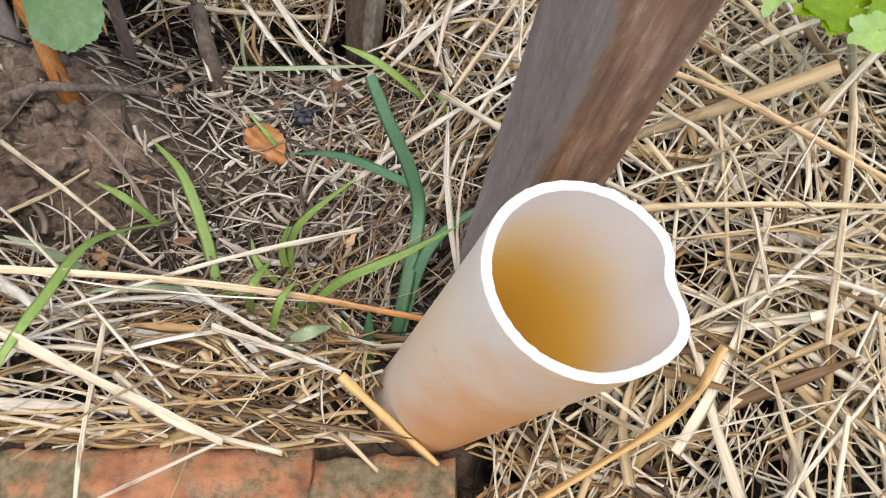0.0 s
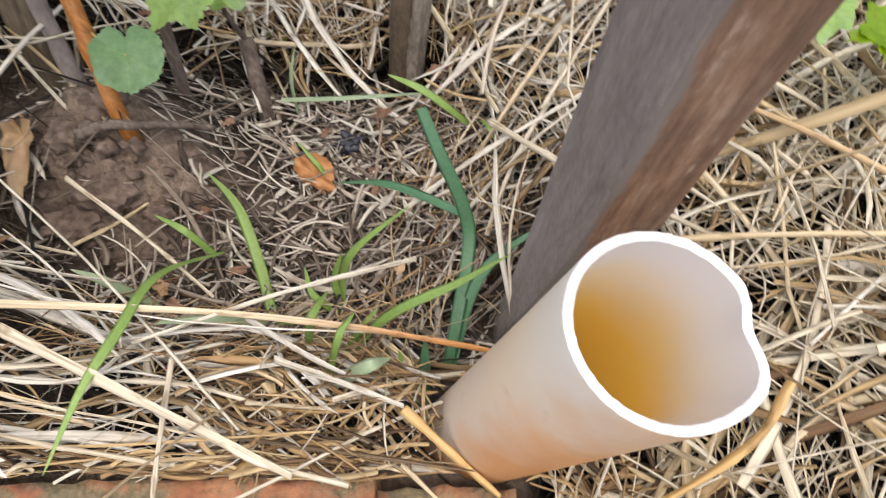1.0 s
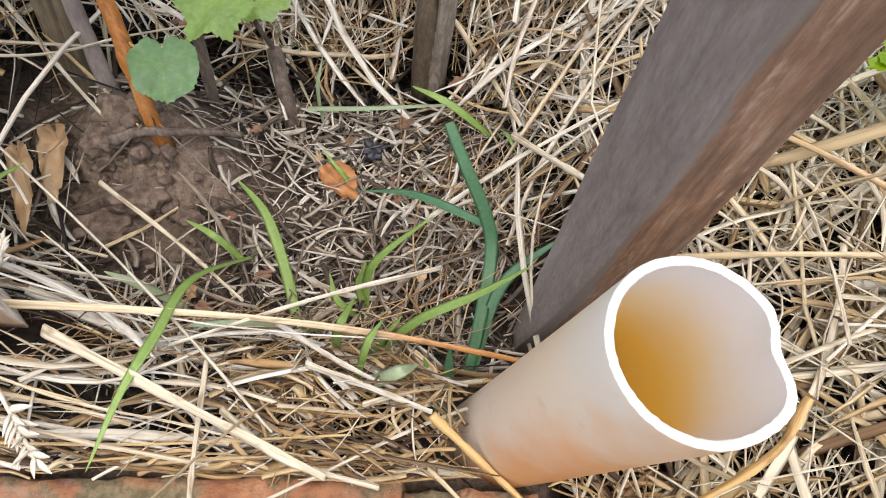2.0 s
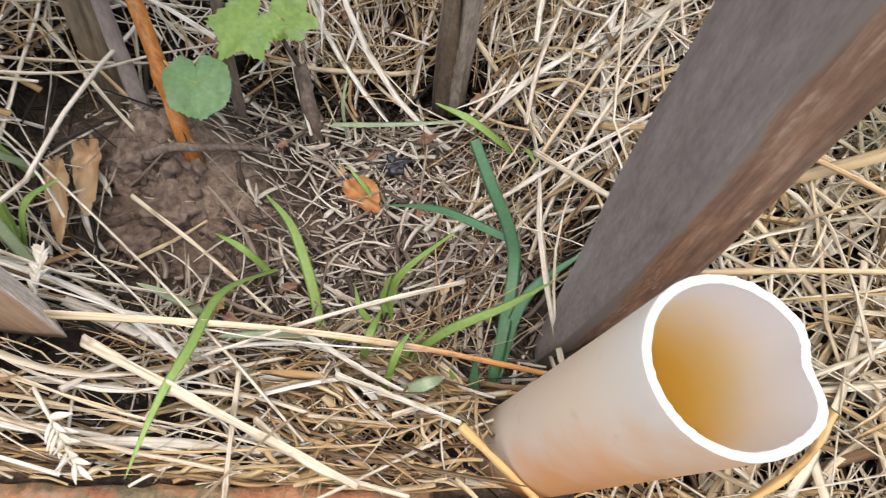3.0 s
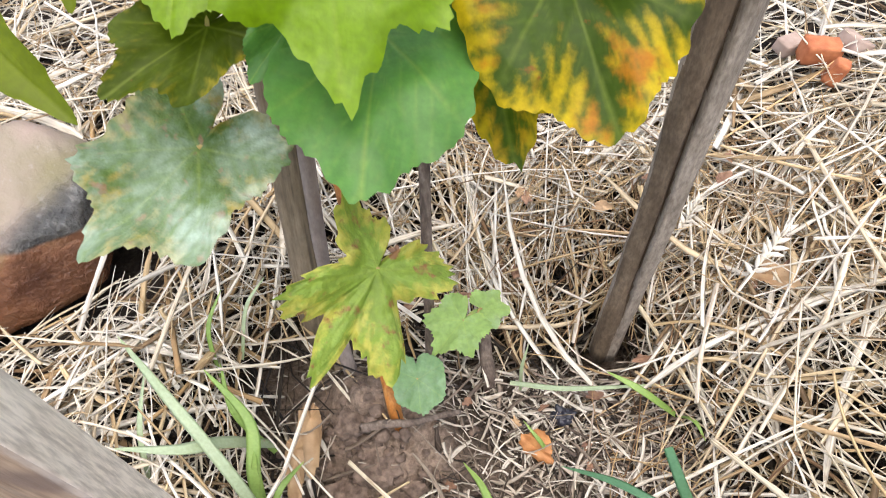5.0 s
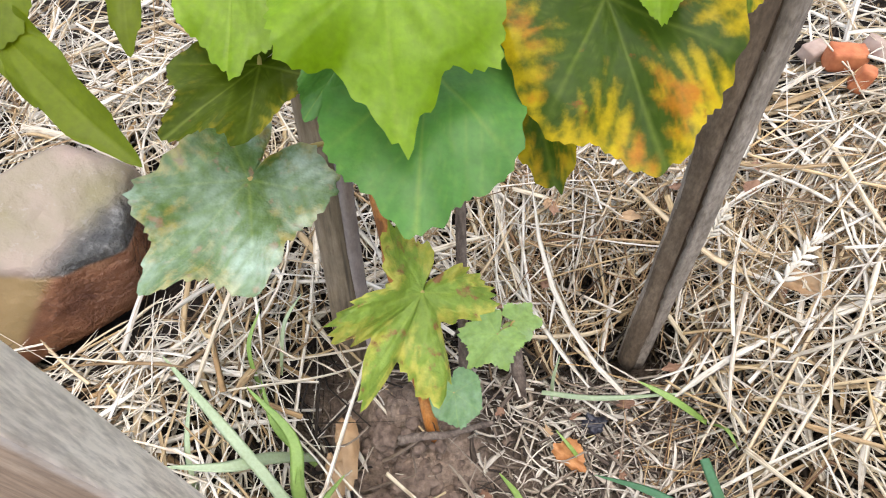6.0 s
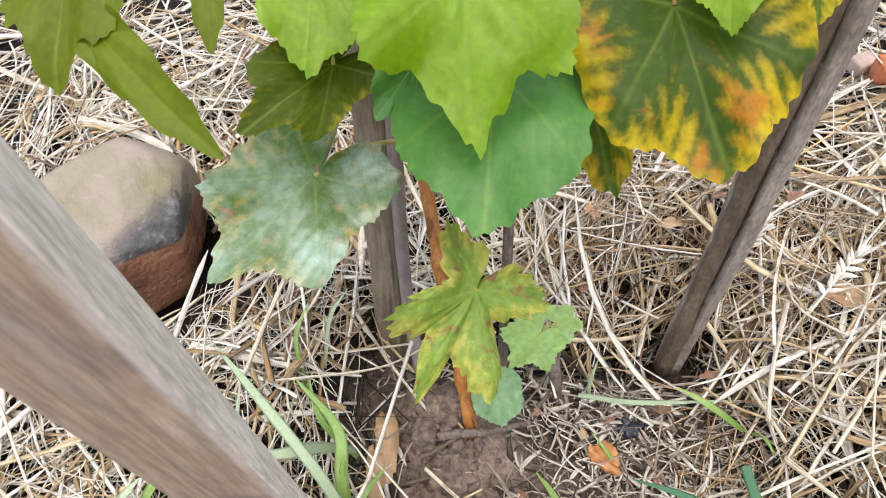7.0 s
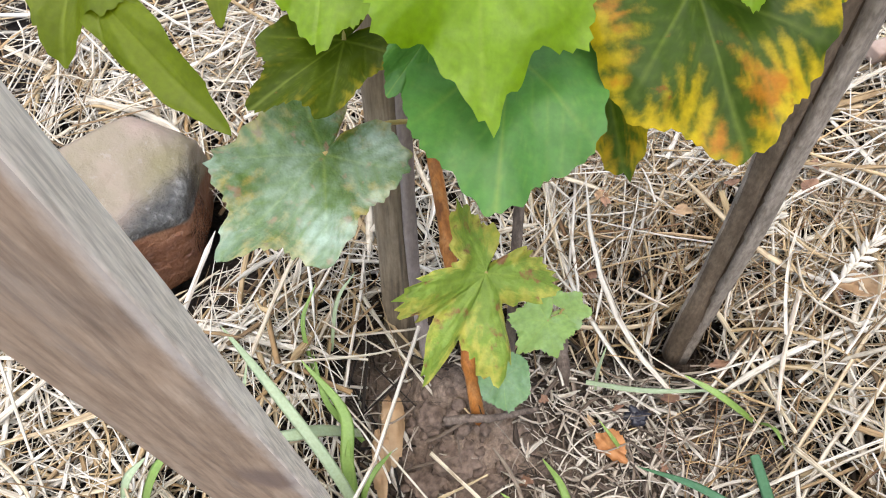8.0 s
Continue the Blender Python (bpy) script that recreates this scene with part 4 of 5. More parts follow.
def clear_of_solids(line):
    """Which stalks run through no stake, pipe, stone or brick."""
    ok = np.ones(len(line), dtype=bool)
    fine = np.stack([line[:, :-1] * (1 - f) + line[:, 1:] * f for f in (0, 0.25, 0.5, 0.75)], 2).reshape(len(line), -1, 3)
    for foot, head, radius in SOLIDS:
        foot, head = np.array(foot), np.array(head)
        f = ((fine[..., 2] - foot[2]) / (head[2] - foot[2]))[..., None]
        axis = foot + (head - foot) * f
        ok &= (np.linalg.norm((fine - axis)[..., :2], axis=-1) > radius).all(1)
    stone = (((fine[..., 0] + 0.492) / 0.085) ** 2 + ((fine[..., 1] - 0.252) / 0.056) ** 2 < 1) & (fine[..., 2] < 0.17)
    over = (fine[..., 1] > -0.16) & (fine[..., 0] < 0.012)
    brick = over & ((fine[..., 1] < -0.026) & (fine[..., 2] < 0.0015) | (fine[..., 1] < -0.0315) & (np.random.default_rng(3).random(len(line)) > 0.03)[:, None])
    return ok & ~stone.any(1) & ~brick.any(1)


def mulch():
    rng = np.random.default_rng(42)

    def scatter(n, x0, x1, y0, y1):
        return np.stack([rng.uniform(x0, x1, n), rng.uniform(y0, y1, n)], -1)

    near = np.concatenate([scatter(430, -0.66, -0.03, -0.033, 0.002), scatter(17500, -0.66, 0.40, -0.14, 0.52)])
    far = scatter(9600, -1.25, 0.75, 0.30, 1.05)
    rest = scatter(7000, -1.35, 1.05, -0.75, 1.45)
    centre = np.concatenate([near, far, rest])
    n = len(centre)
    front = (centre[:, 1] < 0.075) & (centre[:, 0] < -0.02)
    heading = np.where(front & (rng.random(n) < 0.6), rng.normal(-0.2, 0.42, n), rng.uniform(0, np.pi, n))
    length = np.clip(rng.lognormal(np.log(0.090), 0.55, n), 0.02, 0.32)
    width = np.clip(rng.lognormal(np.log(0.00188), 0.48, n), 0.0006, 0.0046) * np.clip(length / 0.08, 0.5, 1.1)
    tilt = rng.normal(0, 0.16, n) + np.where(rng.random(n) < 0.16, rng.normal(0, 0.45, n), 0)
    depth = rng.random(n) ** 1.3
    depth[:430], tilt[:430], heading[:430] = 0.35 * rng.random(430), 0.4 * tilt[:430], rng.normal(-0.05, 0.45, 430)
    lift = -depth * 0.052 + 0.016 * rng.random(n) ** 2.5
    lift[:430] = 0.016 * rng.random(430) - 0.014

    def keep(line):
        bare = hollow(line[..., 0], line[..., 1])
        chance = np.random.default_rng(7).random(len(line))
        inside = (bare.mean(1) > 0.30) & (chance > 0.004) | (bare.max(1) > 0.75)
        heap = np.exp(-((line[..., 0] + 0.236) / 0.042) ** 2 - ((line[..., 1] - 0.150) / 0.046) ** 2).max(1) > 0.7
        beside = (np.exp(-((line[..., 0] + 0.283) / 0.030) ** 2 - ((line[..., 1] - 0.188) / 0.055) ** 2).max(1) > 0.6) & (chance > 0.12)
        return clear_of_solids(line) & ~inside & ~heap & ~beside

    def keep_loose(line):
        """The pale straw lies in clumps, with dark pits between."""
        x, y = line[:, 3, 0], line[:, 3, 1]
        pit = np.sin(95 * x + 1.6 * np.sin(71 * y)) * np.sin(88 * y + 1.8 * np.sin(63 * x)) + 0.25 * np.sin(31 * x - 43 * y)
        chance = np.random.default_rng(9).random(len(line))
        thin = (y < 0.055) & (x < -0.02) & (chance < 0.34)
        return keep(line) & ~((pit > 0.12) & (chance < 0.80)) & ~thin & ~((pit > 0.0) & (y > 0.22) & (chance < 0.88))

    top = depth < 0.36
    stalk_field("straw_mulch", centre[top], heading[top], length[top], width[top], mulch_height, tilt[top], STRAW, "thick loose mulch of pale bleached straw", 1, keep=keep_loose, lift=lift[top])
    # deeper stalks: old straw, darkened so that the gaps look shaded
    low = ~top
    stalk_field("shaded_old_straw", centre[low], heading[low], length[low] * 0.8, width[low] * 0.75, mulch_height, tilt[low] * 0.15, SHADED_OLD_STRAW, "old rotting lower straw, darkened to stand for shade in gaps", 5, rings=4, kinks=0.1, keep=keep, lift=lift[low] - 0.006)

    # thin pale stalks among them
    c = np.concatenate([scatter(8200, -0.66, 0.40, -0.10, 0.52), scatter(4200, -1.1, 0.6, 0.35, 0.95)])
    n = len(c)
    stalk_field("fine_straw", c, rng.uniform(0, np.pi, n), np.clip(rng.lognormal(np.log(0.045), 0.6, n), 0.012, 0.2), rng.uniform(0.0005, 0.0013, n), mulch_height, rng.normal(0, 0.26, n), STRAW,
                "thin broken pale straw through the mulch", 4, rings=6, sides=4, bend=0.09, kinks=0.4, keep=keep_loose, lift=0.016 * rng.random(n) - 0.020 * rng.random(n))

    # crumpled leaf blades of the straw
    c = np.concatenate([scatter(900, -0.66, 0.40, -0.03, 0.52), scatter(350, -1.1, 0.6, 0.45, 0.95)])
    n = len(c)
    stalk_field("straw_leaves", c, rng.uniform(0, np.pi, n), np.clip(rng.lognormal(np.log(0.05), 0.5, n), 0.015, 0.14), rng.uniform(0.0016, 0.0036, n), mulch_height, rng.normal(0, 0.2, n), STRAW_LEAF,
                "flat crumpled straw leaves through the mulch", 8, rings=9, sides=5, bend=0.12, kinks=0.7, flats=0.98, keep=keep_loose, lift=0.012 * rng.random(n) - 0.012)

    # golden and brown straw, broken short, packed against the bricks and the pipe
    c = np.concatenate([scatter(420, -0.62, -0.015, -0.029, -0.016), scatter(70, -0.42, -0.12, -0.024, 0.050), scatter(240, -0.13, -0.02, -0.024, 0.042), scatter(300, 0.012, 0.09, -0.12, -0.02)])
    n = len(c)
    along = np.where(np.arange(n) < 420, rng.normal(0, 0.12, n), rng.normal(-0.25, 0.6, n))
    stalk_field("broken_straw", c, along, np.clip(rng.lognormal(np.log(0.030), 0.5, n), 0.012, 0.08), np.clip(rng.lognormal(np.log(0.0013), 0.45, n), 0.0006, 0.0032), mulch_height, rng.normal(0, 0.18, n), BROKEN_STRAW,
                "short broken golden straw packed against the bricks", 12, rings=7, sides=5, bend=0.10, kinks=0.5, flats=0.6, keep=keep, lift=0.016 * rng.random(n) - 0.014)

    # thin rusty grass behind the vine and along the hollow's edge
    c = np.concatenate([scatter(560, -0.20, 0.14, 0.28, 0.42), scatter(90, -0.09, 0.03, 0.06, 0.25), scatter(80, -0.26, -0.04, 0.02, 0.08)])
    n = len(c)
    stalk_field("dry_grass", c, rng.uniform(0, np.pi, n), rng.uniform(0.03, 0.12, n), rng.uniform(0.0006, 0.0015, n), mulch_height, rng.normal(0, 0.22, n), DRY_GRASS,
                "tangled thin rusty-brown dry grass", 2, sides=4, bend=0.08, flats=0.05, keep=clear_of_solids, lift=0.016 * rng.random(n) - 0.010)

    # coarser grey straw lying about in the hollow
    c = np.concatenate([scatter(520, -0.31, 0.02, 0.045, 0.28), scatter(330, -0.14, 0.03, 0.09, 0.30)])
    mound = np.minimum(1, 1.6 * np.exp(-((c[:, 0] + 0.234) / 0.050) ** 2 - ((c[:, 1] - 0.162) / 0.056) ** 2))
    c = c[rng.random(len(c)) > mound * 0.96]
    n = len(c)
    stalk_field("grey_straw", c, rng.uniform(0, np.pi, n), np.clip(rng.lognormal(np.log(0.034), 0.5, n), 0.012, 0.10), rng.uniform(0.0009, 0.0030, n), lambda x, y: soil_height(x, y) + 0.007, rng.normal(0, 0.22, n), GREY_STRAW,
                "weathered grey straw scattered in the hollow", 6, rings=7, sides=5, bend=0.09, kinks=0.4, flats=0.5, keep=clear_of_solids, lift=0.010 * rng.random(n))

    # short grey and brown fragments in the hollow
    c = scatter(5200, -0.34, 0.04, 0.04, 0.30)
    bare = hollow(c[:, 0], c[:, 1])
    mound = np.minimum(1, 1.6 * np.exp(-((c[:, 0] + 0.234) / 0.050) ** 2 - ((c[:, 1] - 0.162) / 0.056) ** 2))
    c = c[(rng.random(len(c)) < bare * 1.2) & (rng.random(len(c)) > mound * 0.975)]
    n = len(c)
    stalk_field("fine_litter", c, rng.uniform(0, np.pi, n), np.clip(rng.lognormal(np.log(0.014), 0.6, n), 0.004, 0.06), np.clip(rng.lognormal(np.log(0.0011), 0.5, n), 0.0004, 0.0034), lambda x, y: soil_height(x, y) + 0.004, rng.normal(0, 0.3, n), LITTER,
                "fine grey-brown litter of broken straw and roots on soil", 3, rings=6, sides=4, bend=0.12, kinks=0.5, flats=0.5, keep=clear_of_solids, lift=0.008 * rng.random(n))

    # the bed goes on all round, more thinly
    outer = np.random.default_rng(77)
    c = np.stack([outer.uniform(-1.5, 1.2, 6500), outer.uniform(-0.9, 1.6, 6500)], -1)
    c = c[((c[:, 0] < -0.66) | (c[:, 0] > 0.40) | (c[:, 1] > 0.52) | (c[:, 1] < -0.17)) & (outer.random(6500) < 1.25 - np.hypot(c[:, 0] + 0.15, c[:, 1] - 0.35))]
    n = len(c)
    stalk_field("outer_straw", c, outer.uniform(0, np.pi, n), np.clip(outer.lognormal(np.log(0.11), 0.5, n), 0.03, 0.32), outer.uniform(0.0016, 0.0042, n), mulch_height, outer.normal(0, 0.12, n), STRAW,
                "loose pale straw thinning out round the bed", 15, rings=4, sides=4, keep=keep, lift=0.010 * outer.random(n) - 0.045)


mulch()


def single_stalks():
    """The long stalks that lie on top of the mulch, each a thing of its own."""
    rows = [
        ([(-0.2852, 0.0391, 0.0442), (-0.1521, 0.0460, 0.0151), (-0.0734, 0.0409, 0.0075), (-0.0303, 0.0379, -0.0043), (0.0096, 0.0310, -0.0066)], 0.0044), ([(-0.2184, 0.0286, 0.0347), (-0.1536, 0.0001, 0.0283), (-0.0815, -0.0316, 0.0297)], 0.0068),
        ([(-0.250, 0.143, -0.012), (-0.195, 0.104, -0.012), (-0.150, 0.069, -0.020)], 0.0034), 
        ([(-0.040, 0.086, -0.010), (-0.1006, 0.0591, 0.0075), (-0.1681, 0.0293, 0.0156)], 0.0030), ([(0.0861, 0.1182, 0.0162), (0.1252, 0.0995, 0.0338)], 0.0046),
        ([(0.0999, -0.0057, 0.0680), (0.0820, -0.0273, 0.0588), (0.0360, -0.0520, 0.0180)], 0.0042), ([(0.2033, 0.1666, 0.0520), (0.1765, 0.0905, 0.0600), (0.1438, 0.0002, 0.0552)], 0.0042),
    ]
    rows += [
        ([(0.0399, 0.1895, 0.0006), (0.1116, 0.1369, 0.0507), (0.2075, 0.0484, 0.0630)], 0.0040), ([(0.0300, 0.0751, 0.0199), (0.1115, 0.0615, 0.0536), (0.1974, 0.0547, 0.0637)], 0.0036),
        ([(-0.0461, 0.3168, -0.0298), (-0.0198, 0.2602, -0.0271), (0.0060, 0.1850, -0.0100)], 0.0044), ([(0.0214, 0.2960, 0.0010), (0.0043, 0.2428, -0.0027), (-0.0040, 0.2003, -0.0103)], 0.0050),
        ([(0.1032, 0.3002, 0.0438), (0.0772, 0.2461, 0.0316), (0.0300, 0.1750, 0.0040)], 0.0046), ([(-0.05, 0.13, -0.03), (0.0000, 0.1550, -0.0060), (0.0681, 0.1846, 0.0180)], 0.0034),
    ]
    rows += [
        ([(-0.1862, 0.3150, -0.0185), (-0.1281, 0.3232, -0.0346), (-0.0720, 0.2925, -0.0280)], 0.0034), ([(0.0000, 0.1700, 0.0000), (0.0447, 0.1191, 0.0193), (0.0945, 0.0684, 0.0421)], 0.0040),
        ([(-0.2970, 0.0851, 0.0231), (-0.2560, 0.0786, 0.0014), (-0.21, 0.083, -0.030)], 0.0030), ([(-0.1328, -0.0031, 0.0227), (-0.1008, -0.0245, 0.0291), (-0.0604, -0.0336, 0.0210)], 0.0044),
        ([(-0.1493, 0.0234, 0.0118), (-0.1437, -0.0297, 0.0143), (-0.1410, -0.0750, 0.0040)], 0.0040), ([(-0.1219, 0.0474, 0.0021), (-0.0826, 0.0224, 0.0129), (-0.0474, 0.0071, 0.0098)], 0.0036),
    ]
    rows += [
        ([(-0.0392, -0.0042, 0.0270), (-0.0185, -0.0205, 0.0155), (0.0005, -0.0345, 0.0025)], 0.0048), ([(-0.0678, -0.0072, 0.0013), (-0.0466, -0.0184, 0.0057), (-0.0240, -0.0378, 0.0067)], 0.0034), ([(-0.1012, 0.0228, 0.0110), (-0.0692, 0.0096, 0.0205), (-0.0390, -0.0030, 0.0270)], 0.0042), ([(-0.0642, 0.0109, -0.0057), (-0.0512, -0.0046, -0.0027), (-0.0362, -0.0273, 0.0037)], 0.0030),
    ]
    rows += [
        ([(-0.3065, 0.1095, 0.0080), (-0.2819, 0.1104, -0.0268), (-0.2520, 0.1094, -0.0451)], 0.0034), ([(-0.3456, 0.1580, 0.0535), (-0.3235, 0.1696, 0.0342), (-0.3057, 0.1848, -0.0002)], 0.0036),
        ([(-0.3141, 0.2436, 0.0404), (-0.2845, 0.2139, 0.0107), (-0.2480, 0.1788, 0.0013)], 0.0032), ([(-0.2993, 0.2377, 0.0196), (-0.2656, 0.2130, -0.0037), (-0.221, 0.1675, 0.008)], 0.0030),
        ([(-0.3343, 0.1107, 0.0530), (-0.3371, 0.1378, 0.0560), (-0.3401, 0.1649, 0.0497)], 0.0034), ([(-0.2526, 0.1131, -0.0397), (-0.23, 0.126, -0.038), (-0.208, 0.138, -0.032)], 0.0028),
    ]
    rows.append(([(-0.3313, 0.0600, 0.0800), (-0.2832, 0.0300, 0.0650), (-0.2513, 0.0050, 0.0441)], 0.0040))
    pick = random.Random(80)
    while len(rows) < 95:
        x, y, turn, length = pick.uniform(-0.42, 0.26), pick.uniform(-0.02, 0.46), pick.uniform(0, math.pi), pick.uniform(0.06, 0.17)
        if y < 0.07 and x < 0:
            turn = pick.gauss(-0.2, 0.4)
        ends = [Vector((x + f * length * math.cos(turn), y + f * length * math.sin(turn), 0)) for f in (-0.5, -0.1, 0.25, 0.5)]
        ends[1] += Vector((pick.gauss(0, 0.004), pick.gauss(0, 0.004), 0))
        for p in ends:
            p.z = float(mulch_height(p.x, p.y)) + 0.006 + pick.uniform(0, 0.006)
        path = np.array([[tuple(p) for p in ends]])
        if float(hollow(path[..., 0], path[..., 1]).max()) < 0.35 and clear_of_solids(path)[0]:
            rows.append((ends, pick.uniform(0.0016, 0.0030)))
    golden = (5, 19, 29)
    for k, (points, wide) in enumerate(rows):
        rng = random.Random(k)
        knot = rng.uniform(0.3, 0.7)
        me = stalk_mesh("straw_stalk", points, lambda s: 0.5 * wide * (1 - 0.4 * s) * (1 + 0.25 * math.exp(-((s - knot) / 0.016) ** 2)) * (1 + 0.12 * math.sin(17 * s + k)), GOLD if k in golden else RUSTY_END if k == 0 else STALK, 8, 40, 0.28 if wide > 0.0055 or k % 3 == 0 else 0.65, 0.10, k)
        tagged(new("straw_stalk", me), "golden-brown straw stalk lying on the mulch" if k in golden else "long dry straw stalk lying on the mulch", "straw stalk", "long straw stalks")


single_stalks()


def wheat_ear(foot, head, size):
    """A threshed ear: a stem with overlapping pointed husks in two rows."""
    foot, head = Vector(foot), Vector(head)
    ahead = (head - foot).normalized()
    across = ahead.cross(Vector((0, 0, 1))).normalized()
    up = across.cross(ahead)
    ear = empty_thing("wheat_ear", foot)
    tagged(ear, "empty pale wheat ear with open husks on straw", "wheat ear", "wheat ears")
    v, f = tube([foot - ahead * 0.02, foot, head], (0.0011, 0.0006), 6, 10)
    part("stem", mesh_from("stem", v, f, CHAFF), ear)
    count, rng = 17, random.Random(round(1e4 * foot.x))
    for k in range(count):
        base = foot.lerp(head, k / count)
        way = (ahead * rng.uniform(0.5, 1.0) + across * (rng.uniform(0.2, 0.9) if k % 2 else -rng.uniform(0.2, 0.9)) + up * rng.uniform(-0.2, 0.8)).normalized()
        length = size * (1.15 - 0.3 * k / count) * (0.85 + 0.3 * math.sin(3.1 * k) ** 2)
        v, f = tube([base, base + way * length * 0.5 + up * 0.0006, base + way * length], lambda s: 0.0002 + 0.0019 * math.sin(math.pi * min(1, s ** 0.7 * 0.95 + 0.04)), 7, 11, 0.45)
        part("husk", mesh_from("husk", v, f, CHAFF), ear)


for foot, head, size in (((0.0410, 0.2914, 0.0218), (0.0708, 0.3267, 0.0362), 0.013),
                         ((-0.0037, 0.3409, 0.0098), (0.0107, 0.3568, 0.0316), 0.011),
                         ((-0.2226, -0.0078, 0.0321), (-0.2010, -0.0298, 0.0345), 0.012),
                         ((-0.2568, 0.0571, 0.0271), (-0.2620, 0.0819, 0.0268), 0.009),
                         ((-0.3646, 0.0211, 0.0785), (-0.3746, 0.0627, 0.0927), 0.012),
                         ((-0.1780, 0.4275, 0.0559), (-0.1511, 0.4597, 0.0659), 0.013)):
    wheat_ear(foot, head, size)


# ---- the grape vine ----
OUTLINES = {
    "shield": [(0, 1.0), (13, 0.78), (28, 0.66), (50, 0.84), (66, 0.74), (84, 0.62), (112, 0.74), (150, 0.55), (172, 0.16), (180, 0.06)],
    "lobed": [(0, 1.0), (26, 0.74), (52, 0.90), (84, 0.64), (112, 0.72), (150, 0.52), (172, 0.16), (180, 0.06)],
    "round": [(0, 0.95), (26, 0.84), (52, 0.90), (84, 0.80), (112, 0.82), (150, 0.66), (172, 0.22), (180, 0.06)],
    "spread": [(0, 1.0), (20, 0.60), (48, 0.98), (76, 0.42), (108, 0.82), (145, 0.44), (172, 0.14), (180, 0.05)],
    "disc": [(0, 0.95), (26, 0.87), (52, 0.92), (84, 0.87), (112, 0.89), (150, 0.78), (172, 0.62), (180, 0.42)],
    "torn": [(0, 0.8), (20, 0.95), (38, 0.62), (60, 0.90), (95, 0.98), (120, 0.55), (140, 0.80), (165, 0.70), (180, 0.65)],
    "narrow": [(0, 1.0), (15, 0.80), (30, 0.56), (60, 0.38), (100, 0.30), (150, 0.24), (180, 0.10)],
}


def leaf_mesh(joint, tip, normal, width, mat, shape="lobed", fold=0.12, droop=0.12, ripple=0.04, teeth=0.030, seed=0, rings=22, spokes=144, crumple=0.005):
    """A vine leaf blade: its outline, teeth, veins, fold and droop, laid from the joint to the tip."""
    joint, tip, normal = Vector(joint), Vector(tip), Vector(normal).normalized()
    size = (tip - joint).length
    ahead = (tip - joint) / size
    across = ahead.cross(normal).normalized()
    normal = across.cross(ahead)
    keys = OUTLINES[shape]
    rng = random.Random(seed)
    skew = [1 + 0.10 * (rng.random() - 0.5) for _ in range(2)]

    def reach(deg):
        side = 0 if deg < 180 else 1
        d = deg if deg <= 180 else 360 - deg
        for (a, ra), (b, rb) in zip(keys, keys[1:]):
            if a <= d <= b:
                f = (d - a) / (b - a)
                f = f * f * (3 - 2 * f)
                r = ra + (rb - ra) * f
                break
        if shape == "torn":
            r = 0.72 + 0.55 * noise.noise(Vector((1.3 * math.cos(math.radians(deg)), 1.3 * math.sin(math.radians(deg)), seed * 2.1)))
        saw = (d / 8.0 + 0.8 * math.sin(d * 0.09 + seed + side)) % 1.0
        tooth = 0.5 - 0.5 * math.cos(2 * math.pi * saw) + 0.35 * math.sin(d * 0.55 + 2 * side + seed)
        uneven = 1 + 0.05 * noise.noise(Vector((d * 0.05, side * 7.0, seed * 1.3)))
        return r * skew[side] * uneven * (1 + teeth * (1 - 2 * tooth) * (0.3 if d > 160 else 1))

    veins = [math.radians(a) for a in (0, 52, -52, 112, -112)]
    flat, rim, vein, band, rib = [(0.0, 0.0)], [0.0], [1.0], [1.0], [1.0]
    for i in range(1, rings + 1):
        s = (i / rings) ** 0.85
        for k in range(spokes):
            deg = 360 * k / spokes
            r = reach(deg) * s
            a = math.radians(deg)
            flat.append((r * math.sin(a), r * math.cos(a)))
            rim.append(s)
            best, near, ribs = 0.0, 0.0, 0.0
            for va in veins:
                d = (a - va + math.pi) % (2 * math.pi) - math.pi
                along, off = r * math.cos(d), abs(r * math.sin(d))
                if along > 0:
                    near = max(near, math.exp(-(off / 0.075) ** 2))
                if along > 0 and abs(d) < 0.5:
                    best = max(best, math.exp(-(off / (0.013 * (1.2 - 0.7 * s))) ** 2))
                    branch = ((along - 0.95 * off) / 0.17) % 1.0
                    best = max(best, (0.0 if shape == "narrow" else 0.40) * math.exp(-((branch - 0.5) / 0.09) ** 2) * min(1, off / 0.03))
                    ribs = max(ribs, math.exp(-((branch - 0.5) / 0.2) ** 2))
            vein.append(best)
            band.append(near)
            rib.append(ribs)
    half = max(x for x, y in flat) - min(x for x, y in flat)
    stretch = width / (half * size)
    verts = []
    for (x, y), s, v in zip(flat, rim, vein):
        wave = ripple * s * (0.45 * s * math.sin(7 * math.atan2(x, y) + seed) + 1.9 * noise.noise(Vector((x * 2.1 + seed * 3.3, y * 2.1, 1.7))))
        puff = 0.016 * (1 - v) * s * (1 - 0.5 * s)
        z = fold * (math.sqrt(x * x + 0.006) - 0.077) - droop * (x * x * 0.8 + max(0, y) ** 2 * 0.9) + wave + puff + droop * 0.9 * max(0, y)
        z += crumple * s * (noise.noise(Vector((x * 8.5, y * 8.5, seed * 1.9))) + 0.6 * noise.noise(Vector((x * 17, y * 17, seed * 2.7))))
        verts.append(joint + across * (x * stretch * size) + ahead * (y * size) + normal * (z * size))
    faces = [(0, 1 + k, 1 + (k + 1) % spokes) for k in range(spokes)]
    for i in range(rings - 1):
        for k in range(spokes):
            faces.append((1 + i * spokes + k, 1 + (i + 1) * spokes + k, 1 + (i + 1) * spokes + (k + 1) % spokes, 1 + i * spokes + (k + 1) % spokes))
    me = mesh_from("leaf", verts, faces, mat)
